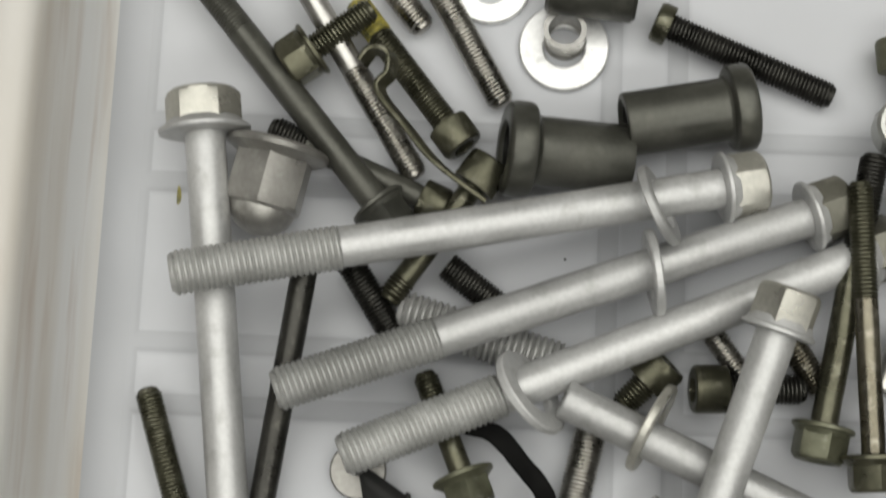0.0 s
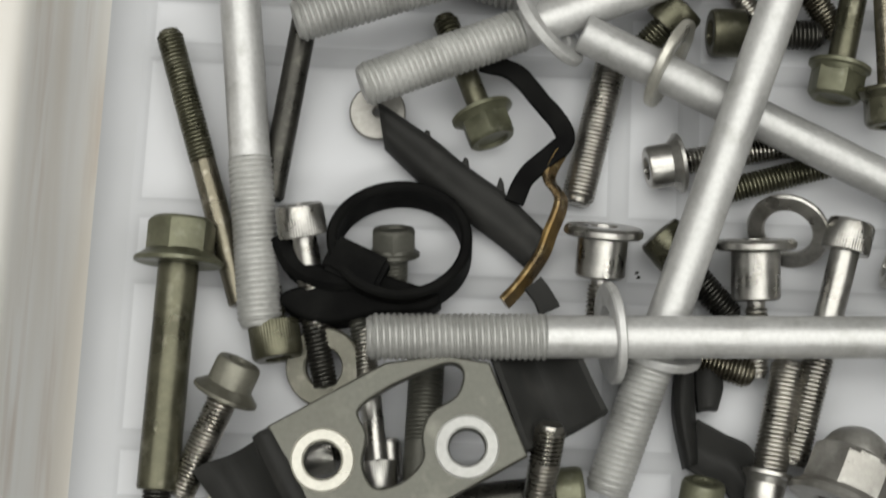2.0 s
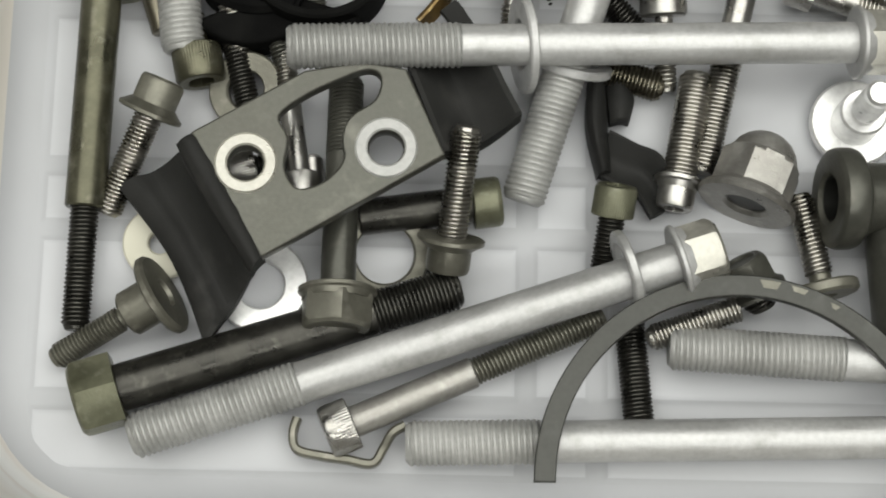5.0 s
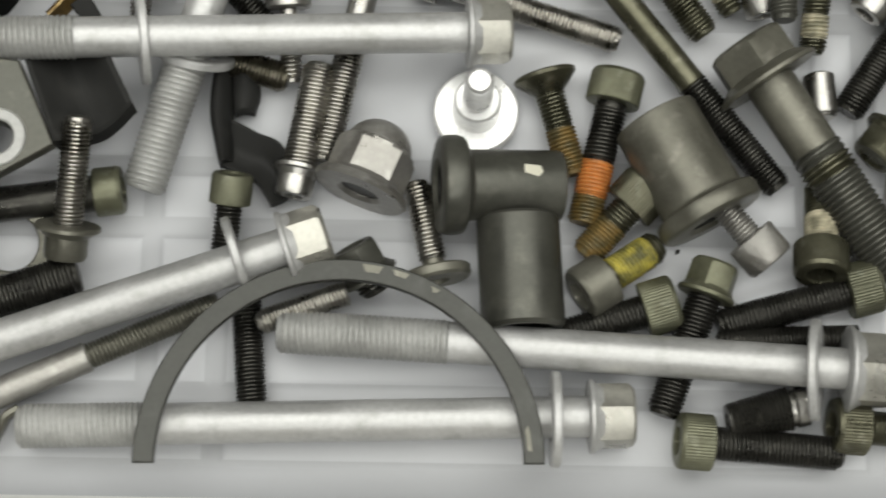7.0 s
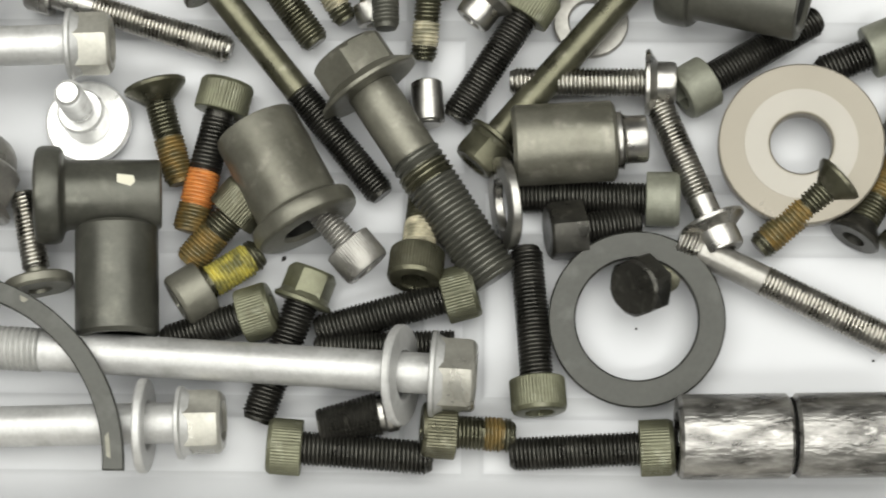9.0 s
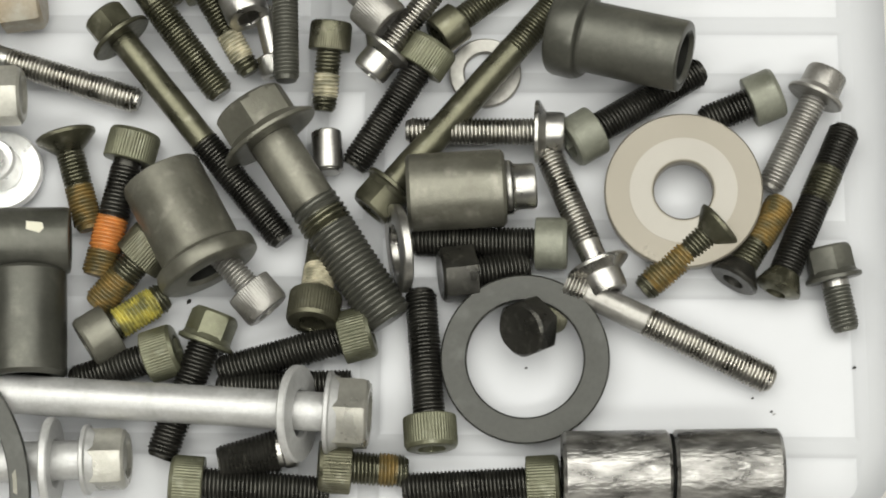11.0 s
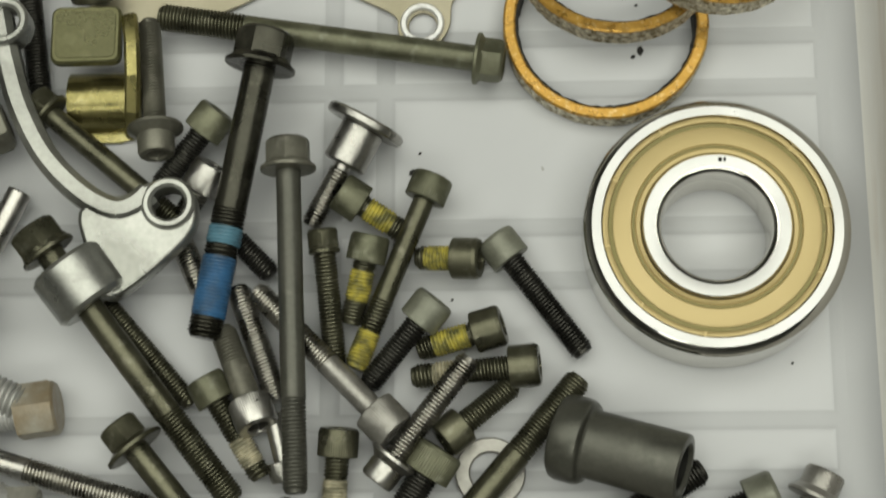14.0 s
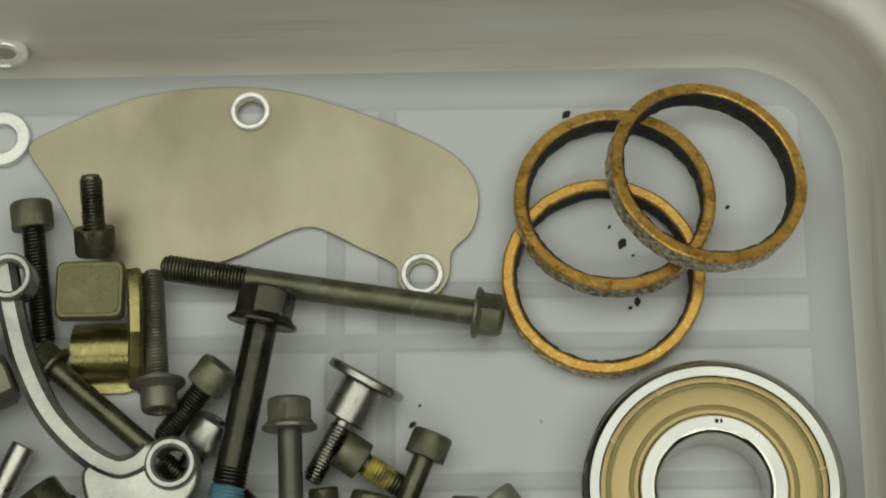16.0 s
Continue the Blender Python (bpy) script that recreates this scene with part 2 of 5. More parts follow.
def lathe(bm, profile, seg=24, wob=None, close=False, mat_index=0):
    """Turn (r, z) pairs round z. wob(j, r) scales the radius."""
    rings = []
    for r, z in profile:
        if r <= 1e-6:
            rings.append([bm.verts.new((0, 0, z))])
        else:
            ring = []
            for j in range(seg):
                k = wob(j, r) if wob else 1.0
                a = 2 * math.pi * j / seg
                ring.append(bm.verts.new((r * k * math.cos(a), r * k * math.sin(a), z)))
            rings.append(ring)
    pairs = list(zip(rings, rings[1:]))
    if close:
        pairs.append((rings[-1], rings[0]))
    for p, q in pairs:
        for j in range(seg):
            a, b = p[j % len(p)], p[(j + 1) % len(p)]
            c, d = q[(j + 1) % len(q)], q[j % len(q)]
            vs = []
            for v in (a, b, c, d):
                if v not in vs:
                    vs.append(v)
            if len(vs) > 2:
                f = bm.faces.new(vs)
                f.material_index = mat_index
    return bm


def thread_mesh(z0, z1, d, pitch, seg=14, point=True, relief=0.56):
    """A helical screw thread from z0 to z1."""
    bm = bmesh.new()
    ro, ri = d / 2, d / 2 - relief * pitch
    n = max(2, round((z1 - z0) / pitch))
    step = (z1 - z0) / n
    # root, then the two edges of the flat crest
    turn = ((0.0, ri), (0.36, ro), (0.62, ro))
    rows = []
    for i in range(-3, 3 * n + 1):
        row = []
        f, r0 = turn[i % 3]
        for j in range(seg):
            z, r = z0 + step * (i // 3 + f + j / seg), r0
            if z < z0:
                z, r = z0, ri
            elif z > z1 - 0.3:
                z, r = min(z, z1), ri
            a = 2 * math.pi * j / seg
            row.append(bm.verts.new((r * math.cos(a), r * math.sin(a), z)))
        rows.append(row)
    for i in range(len(rows) - 1):
        for j in range(seg - 1):
            bm.faces.new((rows[i][j], rows[i][j + 1], rows[i + 1][j + 1], rows[i + 1][j]))
        if i + 4 < len(rows):
            bm.faces.new((rows[i][seg - 1], rows[i + 3][0], rows[i + 4][0], rows[i + 1][seg - 1]))
    lathe(bm, [(0, z0), (ri, z0), (ri, z1 - 0.2), (ri * 0.86, z1 + (0.5 if point else 0.02)), (0, z1 + (0.5 if point else 0.02))], seg)
    return bm


def rod(z0, z1, d, seg=20, chamfer=0.3):
    bm = bmesh.new()
    r = d / 2
    return lathe(bm, [(0, z0), (r - chamfer, z0), (r, z0 + chamfer), (r, z1 - chamfer), (r - chamfer, z1), (0, z1)], seg)


def tube(z0, z1, d, hole, seg=40, c=0.5):
    bm = bmesh.new()
    r, h = d / 2, hole / 2
    return lathe(bm, [(h, z0 + c), (h + c, z0), (r - c, z0), (r, z0 + c), (r, z1 - c), (r - c, z1), (h + c, z1), (h, z1 - c)], seg, close=True)


def hex_prism(z0, z1, af, top=True, dish=0.0):
    """A hexagon head whose outer end is z0, with rounded corners there."""
    bm = bmesh.new()
    seg = 24
    R = af / 2

    def hexr(a):
        b = (a + math.pi / 6) % (math.pi / 3) - math.pi / 6
        return R / math.cos(b)

    prof = [(0, z0 + dish, 0), (0.62, z0 + dish, 1), (0.72, z0, 1), (0.93, z0, 1), (1.0, z0 + 0.5, 2), (1.0, z0 + 1.1, 3), (1.0, z1, 3), (0, z1, 0)]
    rings = []
    for k, z, mode in prof:
        if mode == 0:
            rings.append([bm.verts.new((0, 0, z))])
            continue
        ring = []
        for j in range(seg):
            a = 2 * math.pi * j / seg
            h = hexr(a)
            r = {1: R * k, 2: min(h, R * 1.04), 3: min(h, R * 1.125)}[mode]
            ring.append(bm.verts.new((r * math.cos(a), r * math.sin(a), z)))
        rings.append(ring)
    for p, q in zip(rings, rings[1:]):
        for j in range(seg):
            vs = []
            for v in (p[j % len(p)], p[(j + 1) % len(p)], q[(j + 1) % len(q)], q[j % len(q)]):
                if v not in vs:
                    vs.append(v)
            if len(vs) > 2:
                bm.faces.new(vs)
    return bm


def flange_disc(z0, z1, d, d0):
    bm = bmesh.new()
    return lathe(bm, [(0, z0), (d0 / 2, z0), (d / 2 - 0.5, z1 - 1.1), (d / 2, z1 - 0.8), (d / 2, z1 - 0.2), (d / 2 - 0.3, z1), (0, z1)], 32)


def socket_head(h, d, key, knurl=True):
    bm = bmesh.new()
    seg = 108

    def wob(j, r):
        return 1.0 - (0.019 if knurl and j % 2 else 0.0) if r > d * 0.47 else 1.0

    lathe(bm, [(key / 2 * 1.12, 0), (d / 2 * 0.86, 0), (d / 2 * 0.93, 0.15), (d / 2, 0.8), (d / 2, h - 0.2), (d / 2 * 0.97, h), (0, h)], seg, wob)
    R = key / 2
    rings = []
    for z in (0.0, 0.35, h * 0.55):
        ring = []
        for j in range(seg):
            a = 2 * math.pi * j / seg
            b = (a + math.pi / 6) % (math.pi / 3) - math.pi / 6
            r = R * 1.12 if z == 0 else R / math.cos(b) * 0.97
            ring.append(bm.verts.new((r * math.cos(a), r * math.sin(a), z)))
        rings.append(ring)
    for p, q in zip(rings, rings[1:]):
        for j in range(seg):
            bm.faces.new((p[j], p[(j + 1) % seg], q[(j + 1) % seg], q[j]))
    bm.faces.new(rings[-1])
    bmesh.ops.remove_doubles(bm, verts=bm.verts[:], dist=0.001)
    return bm


def shaft(ob, z0, L, d, thread, pitch, mat, mat_thread, patch, shank):
    """Shank from z0, thread to L, with an optional band of thread lock (from, to, material)."""
    zt = max(z0, L - thread)
    if zt > z0 + 0.6:
        part("shank", rod(z0 - 0.2, zt + 0.3, shank or d * 0.9), mat, ob)
    else:
        zt = z0
    cuts, z = [], zt
    for p0, p1, pm in (patch if isinstance(patch, list) else [patch] if patch else []):
        p0, p1 = max(zt, z0 + (L - z0) * p0), min(L, z0 + (L - z0) * p1)
        cuts += [(z, p0, mat_thread, ""), (p0, p1, pm, pm.replace("_", " ") + " thread-lock patch")]
        z = p1
    for a, b, m, lab in cuts + [(z, L, mat_thread, "")]:
        if b - a > 0.8:
            band = bool(lab)
            # steel threads take the copy darkened for valley shade
            m = "steel_thread" if m == "steel" else m
            relief = 0.33 if m.startswith("zinc") else 0.38 if m in ("grey", "gunmetal") or m.startswith("blue") else 0.56
            part("thread_patch" if band else "thread", thread_mesh(a, b, d * (1.03 if band else 1), pitch, point=b >= L - 0.01, relief=relief), m, ob, lab)


def taper_plug(a, b, label):
    """A threaded plug that widens to a bright collar at b."""
    L = length(a, b)
    ob = root("taper_plug", axis(b, a), label, "plug")
    bm = bmesh.new()
    n = 14
    prof = [(0, 0), (3.1, 0), (3.6, 0.5), (3.6, 2.2), (3.2, 2.6)]
    part("collar", lathe(bm, prof + [(3.2, 3.4), (0, 3.4)], 32), "steel", ob, "bright worn collar")
    bm = bmesh.new()
    prof = [(0, 3.4)]
    for k in range(n):
        z = 3.4 + (L - 3.4) * k / n
        q = 3.9 - 0.9 * k / n
        prof += [(q, z + 0.05), (q - 0.35, z + (L - 3.4) / n * 0.6)]
    part("thread", lathe(bm, prof + [(2.7, L), (1.5, L), (1.4, L - 2), (0, L - 2)], 28), "black", ob)
    return ob


def length(a, b):
    return (Vector(b) - Vector(a)).length


def long_bolt(a, b, thread=29.0, spin=0, af=10.2, fl=12.8, label="long dull-zinc hex flange bolt with grey rolled thread", head="zinc_white"):
    L = length(a, b)
    ob = root("flange_bolt", axis(a, b, spin), label, "bolt", "long zinc bolts")
    part("head", hex_prism(0, 6.2, af, dish=0.6), head, ob)
    part("flange", flange_disc(5.4, 7.8, fl, af * 1.05), "zinc", ob)
    shaft(ob, 7.8, L, 7.8, thread, 1.0, "zinc", "zinc_thread", None, 7.15)
    return ob


def flange_bolt(a, b, d=6.0, af=8.0, fl=12.5, h=6.5, thread=99.0, pitch=0.74, head="olive", mat="olive", tm=None, patch=None, shank=None, spin=0, label=""):
    L = length(a, b)
    ob = root("flange_bolt", axis(a, b, spin), label, "bolt", "flange bolts")
    part("head", hex_prism(0, h * 0.8, af, dish=0.5), head, ob)
    part("flange", flange_disc(h * 0.7, h, fl, af * 1.06), head, ob)
    shaft(ob, h, L, d, thread, pitch, mat, tm or mat, patch, shank)
    return ob


def hex_bolt(a, b, d=6.0, af=10.0, h=4.5, thread=99.0, pitch=0.74, head="black", mat="black", shank=None, spin=0, label=""):
    L = length(a, b)
    ob = root("hex_bolt", axis(a, b, spin), label, "bolt", "hex bolts")
    part("head", hex_prism(0, h, af), head, ob)
    shaft(ob, h, L, d, thread, pitch, mat, mat, None, shank)
    return ob


def cap_screw(a, b, d=6.0, hd=9.8, h=6.0, thread=99.0, pitch=0.74, head="olive_pale", mat="black", tm=None, patch=None, shank=None, flange=0, knurl=True, spin=0, label=""):
    L = length(a, b)
    ob = root("cap_screw", axis(a, b, spin), label, "screw", "socket cap screws")
    part("head", socket_head(h, hd, hd * 0.5, knurl), head, ob)
    z = h
    if flange:
        part("flange", flange_disc(h - 0.6, h + 1.6, flange, hd), head, ob)
        z = h + 1.6
    shaft(ob, z, L, d, thread, pitch, mat, tm or mat, patch, shank)
    return ob


def countersunk(a, b, d=6.0, hd=11.5, h=3.8, head="olive", mat="olive", patch=None, spin=0, label="", dome=0.0):
    L = length(a, b)
    ob = root("countersunk_screw", axis(a, b, spin), label, "screw", "countersunk screws")
    bm = bmesh.new()
    lathe(bm, [(0, 1.6), (hd * 0.2, 1.6), (hd * 0.22, -dome * 0.7), (hd / 2 - 0.4, 0), (hd / 2, 0.3), (hd / 2 - 0.1, 0.9), (d / 2 * 0.95, h), (0, h)], 32)
    part("head", bm, head, ob)
    shaft(ob, h, L, d, 99, 0.74, mat, mat, patch, None)
    return ob


def stud(a, b, d=5.0, t0=99.0, t1=0.0, pitch=0.72, mat="steel", tm=None, spin=0, label=""):
    """A headless rod: thread of t0 at its far end and t1 at its near end."""
    L = length(a, b)
    tm = tm or ("steel_thread" if mat == "steel" else mat)
    ob = root("threaded_stud", axis(a, b, spin), label, "stud", "studs")
    z0 = max(t1, 0.0)
    zt = max(z0, L - t0)
    if t1:
        part("thread", thread_mesh(0, t1, d, pitch, point=False), tm or mat, ob)
    if zt > z0 + 0.5:
        part("shank", rod(z0 - 0.1, zt + 0.2, d * 0.93), mat, ob)
        if L - zt <= 1:
            part("tip", rod(zt - 0.2, zt + 0.6, d * 0.78, 20, 0.3), mat, ob)
    if L - zt > 1:
        part("thread", thread_mesh(zt, L, d, pitch), tm or mat, ob)
        part("tip", rod(L - 0.5, L + 0.75, d * 0.66, 16, 0.35), tm or mat, ob)
    return ob


def shoulder_bolt(a, b, disc=14.0, td=2.0, body=8.6, bl=8.0, d=5.0, mat="steel", spin=0, label="", tm=None):
    L = length(a, b)
    ob = root("shoulder_bolt", axis(a, b, spin), label, "bolt", "shoulder bolts")
    bm = bmesh.new()
    lathe(bm, [(0, 0.7), (disc * 0.16, 0.7), (disc * 0.18, 0), (disc / 2 - 0.5, 0), (disc / 2, 0.5), (disc / 2, td - 0.4), (disc / 2 - 0.4, td), (0, td)], 40)
    part("head", bm, mat, ob)
    part("shoulder", rod(td - 0.1, td + bl, body, 32, 0.4), mat, ob)
    part("neck", rod(td + bl - 0.2, td + bl + 1.4, d * 0.78), mat, ob)
    part("thread", thread_mesh(td + bl + 1.3, L, d, 0.75), tm or ("steel_thread" if mat == "steel" else mat), ob)
    return ob


def washer(m, d, hole, t=1.6, mat="steel", label="", inner=None, name="washer", group="washers"):
    ob = root(name, m, label, "washer", group)
    part("ring", tube(0, t, d, hole, 56, min(0.3, t * 0.3)), mat, ob)
    if inner:
        part("worn_face", tube(t + 0.002, t + 0.06, inner[0], hole + 1.0, 56, 0.01), inner[1], ob, "lighter worn contact ring")
    return ob


def bushing(a, b, d, fd, ft, hole, mat="grey", label="", spin=0, chip=None):
    """A flanged collar: flange of fd x ft at a, body to b."""
    L = length(a, b)
    ob = root("flanged_bushing", axis(a, b, spin), label, "bushing", "bushings")
    bm = bmesh.new()
    r, f, h = d / 2, fd / 2, hole / 2
    if ft > 0:
        e = min(1.5, ft * 0.3)
        lathe(bm, [(h, 0.6), (h + 0.6, 0), (f - e, 0), (f - e * 0.55, e * 0.12), (f - e * 0.2, e * 0.4), (f, e), (f, ft - e), (f - e * 0.2, ft - e * 0.4), (f - e * 0.55, ft - e * 0.12), (f - e, ft), (h, ft)], 56, close=True)
        part("flange", bm, mat, ob)
        bm = bmesh.new()
        prof = [(h, ft + 0.003), (r + 1.0, ft + 0.003), (r + 0.45, ft + 0.2), (r + 0.12, ft + 0.6), (r, ft + 1.2), (r, L - 0.7), (r - 0.2, L - 0.2), (r - 0.7, L), (h + 0.6, L), (h, L - 0.6)]
    else:
        prof = [(h, 0.6), (h + 0.6, 0), (r - 0.7, 0), (r, 0.7), (r, L - 0.7), (r - 0.7, L), (h + 0.6, L), (h, L - 0.6)]
    lathe(bm, prof, 56, close=True)
    part("body", bm, mat, ob)
    # dark lining paints the shade inside the hole
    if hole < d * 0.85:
        part("bore", tube(0.7, L - 0.7, hole - 0.02, hole - 0.5, 40, 0.05), "bore", ob, "bore lining with the hole's shade in its colour")
    if chip:
        z, ang, w, l = chip
        bm = bmesh.new()
        vs = []
        for du, dz in ((-w, -l), (w * 0.4, -l), (w, l * 0.5), (w * 0.3, l), (-w * 0.7, l * 0.8)):
            aa = radians(ang) + du / r
            vs.append(((r + 0.06) * math.cos(aa), (r + 0.06) * math.sin(aa), z + dz))
        bm.faces.new([bm.verts.new(v) for v in vs])
        part("paint_fleck", bm, "ivory", ob, "pale yellow paint fleck")
    return ob


def dome_nut(a, b, af=13.0, fl=19.0, mat="grey_pale", label="", spin=0):
    """Flanged dome nut: flange at a, dome towards b."""
    L = length(a, b)
    ob = root("dome_nut", axis(b, a, spin), label, "nut", "dome nuts")
    r = af / 2 * 0.94
    bm = bmesh.new()
    prof = [(0, 0)] + [(r * math.sin(radians(k)), r * 0.9 * (1 - math.cos(radians(k)))) for k in (15, 30, 45, 60, 75, 88)]
    zt = r * 0.9
    lathe(bm, prof + [(r, zt + 0.4), (0, zt + 0.5)], 32)
    part("dome", bm, mat, ob)
    part("hexagon", hex_prism(zt - 0.8, L - 1.6, af), mat, ob)
    bm = bmesh.new()
    lathe(bm, [(af * 0.32, L), (fl / 2 - 0.5, L), (fl / 2, L - 0.6), (fl / 2 - 0.3, L - 1.4), (af * 0.54, L - 2.6), (0, L - 2.6), (0, L - 5), (af * 0.25, L - 4.6), (af * 0.27, L - 0.6)], 40, close=True)
    part("flange", bm, mat, ob)
    # unthreaded dark disc added in place of shade down the nut's hole
    part("threaded_bore", rod(L - 4.5, L - 0.8, af * 0.535, 28, 0.1), "bore", ob, "plain dark disc standing in for the hole's shade")
    return ob


def prism(bm, outline, z0, z1, bevel=0.4):
    """An upright plate from an outline of (x, y), with eased upper and lower edges."""
    n = len(outline)
    cx, cy = sum(p[0] for p in outline) / n, sum(p[1] for p in outline) / n

    def inset(p):
        dx, dy = cx - p[0], cy - p[1]
        k = bevel / max(1e-6, math.hypot(dx, dy))
        return p[0] + dx * k, p[1] + dy * k

    levels = [(z0, True), (z0 + bevel, False), (z1 - bevel, False), (z1, True)]
    rings = [[bm.verts.new((*(inset(p) if ins else p), z)) for p in outline] for z, ins in levels]
    for p, q in zip(rings, rings[1:]):
        for j in range(n):
            bm.faces.new((p[j], p[(j + 1) % n], q[(j + 1) % n], q[j]))
    bm.faces.new(rings[0])
    bm.faces.new(rings[-1])
    return bm


def smooth_loop(points, steps=6, closed=True):
    """Catmull-Rom through the points."""
    n, out = len(points), []
    P = [Vector(p) for p in points]
    for i in range(n if closed else n - 1):
        p0, p1 = (P[(i - 1) % n], P[i]) if closed or i else (P[0], P[0])
        p2 = P[(i + 1) % n]
        p3 = P[(i + 2) % n] if closed or i + 2 < n else P[-1]
        for k in range(steps):
            t = k / steps
            out.append(0.5 * (2 * p1 + (p2 - p0) * t + (2 * p0 - 5 * p1 + 4 * p2 - p3) * t * t + (3 * p1 - p0 - 3 * p2 + p3) * t ** 3))
    if not closed:
        out.append(P[-1])
    return out


def sweep(bm, path, wide, thick, up=Vector((0, 0, 1)), closed=False, taper=None):
    """A rounded band: wide along up, thick across."""
    n, rings = len(path), []
    for i, p in enumerate(path):
        t = (path[(i + 1) % n] - path[i - 1]) if closed or 0 < i < n - 1 else (path[min(i + 1, n - 1)] - path[max(i - 1, 0)])
        t.normalize()
        side = t.cross(up).normalized()
        u = side.cross(t).normalized()
        k = taper(i / (n - 1)) if taper else 1.0
        w, h = wide / 2 * k, thick / 2 * k
        e = min(w, h) * 0.5
        ring = []
        for a, b in ((-w + e, -h), (w - e, -h), (w, -h + e), (w, h - e), (w - e, h), (-w + e, h), (-w, h - e), (-w, -h + e)):
            ring.append(bm.verts.new(p + u * a + side * b))
        rings.append(ring)
    for p, q in list(zip(rings, rings[1:])) + ([(rings[-1], rings[0])] if closed else []):
        for j in range(8):
            bm.faces.new((p[j], p[(j + 1) % 8], q[(j + 1) % 8], q[j]))
    if not closed:
        bm.faces.new(rings[0])
        bm.faces.new(rings[-1])
    return bm


def loft(edge_a, edge_b, heights, thick, nv=14, nu=16):
    """A bent slab between two edges of (x, y), whose upper face follows the heights from the first to the second."""
    def along(pts, t):
        k = t * (len(pts) - 1)
        i = min(int(k), len(pts) - 2)
        return Vector((*pts[i], 0)).lerp(Vector((*pts[i + 1], 0)), k - i)

    a, b = ([along([(p.x, p.y) for p in smooth_loop([(*q, 0) for q in e], 6, False)], v / nv) for v in range(nv + 1)] for e in (edge_a, edge_b))
    hs = [p.x for p in smooth_loop([(h, 0, 0) for h in heights], 8, False)]
    bm = bmesh.new()
    top, low = [], []
    for u in range(nu + 1):
        k = u / nu * (len(hs) - 1)
        i = min(int(k), len(hs) - 2)
        z = hs[i] + (hs[i + 1] - hs[i]) * (k - i)
        e = 0.5 if u in (0, nu) else 0.0
        rt, rl = [], []
        for v in range(nv + 1):
            p = a[v].lerp(b[v], u / nu)
            d = 0.5 if v in (0, nv) else 0.0
            rt.append(bm.verts.new((p.x, p.y, z - max(d, e) + 0.25 * noise.noise(p * 0.3))))
            rl.append(bm.verts.new((p.x, p.y, z - thick)))
        top.append(rt)
        low.append(rl)
    for g in (top, low):
        for u in range(nu):
            for v in range(nv):
                bm.faces.new((g[u][v], g[u + 1][v], g[u + 1][v + 1], g[u][v + 1]))
    rim = [(u, 0) for u in range(nu)] + [(nu, v) for v in range(nv)] + [(u, nv) for u in range(nu, 0, -1)] + [(0, v) for v in range(nv, 0, -1)]
    for (u, v), (x, y) in zip(rim, rim[1:] + rim[:1]):
        bm.faces.new((top[u][v], top[x][y], low[x][y], low[u][v]))
    return bm


def plate_mesh(name, outlines, z0, z1, bevel, mat, parent, label=""):
    """A flat plate from an outline and its holes, given as (x, y) loops in mm, with eased edges."""
    cu = bpy.data.curves.new(name, "CURVE")
    cu.dimensions, cu.fill_mode = "2D", "BOTH"
    cu.extrude, cu.bevel_depth, cu.bevel_resolution = ((z1 - z0) / 2 - bevel) * MM, bevel * MM, 2
    for loop in outlines:
        sp = cu.splines.new("POLY")
        sp.points.add(len(loop) - 1)
        for p, q in zip(sp.points, loop):
            p.co = (q[0] * MM, q[1] * MM, 0, 1)
        sp.use_cyclic_u = True
    tmp = bpy.data.objects.new(name, cu)
    scene.collection.objects.link(tmp)
    me = bpy.data.meshes.new_from_object(tmp.evaluated_get(bpy.context.evaluated_depsgraph_get()))
    bpy.data.objects.remove(tmp)
    for v in me.vertices:
        v.co.z += (z0 + z1) / 2 * MM
    me.materials.clear()
    me.materials.append(MAT[mat])
    me.shade_smooth()
    me.set_sharp_from_angle(angle=radians(40))
    ob = new(name, me)
    ob.parent = parent
    if label:
        ob["label"] = label
    return ob


def ring_loop(c, r, n=28):
    return [(c[0] + r * math.cos(2 * math.pi * k / n), c[1] + r * math.sin(2 * math.pi * k / n)) for k in range(n)]


def local(points, c):
    return [(p[0] - c[0], p[1] - c[1], p[2] - c[2]) for p in points]


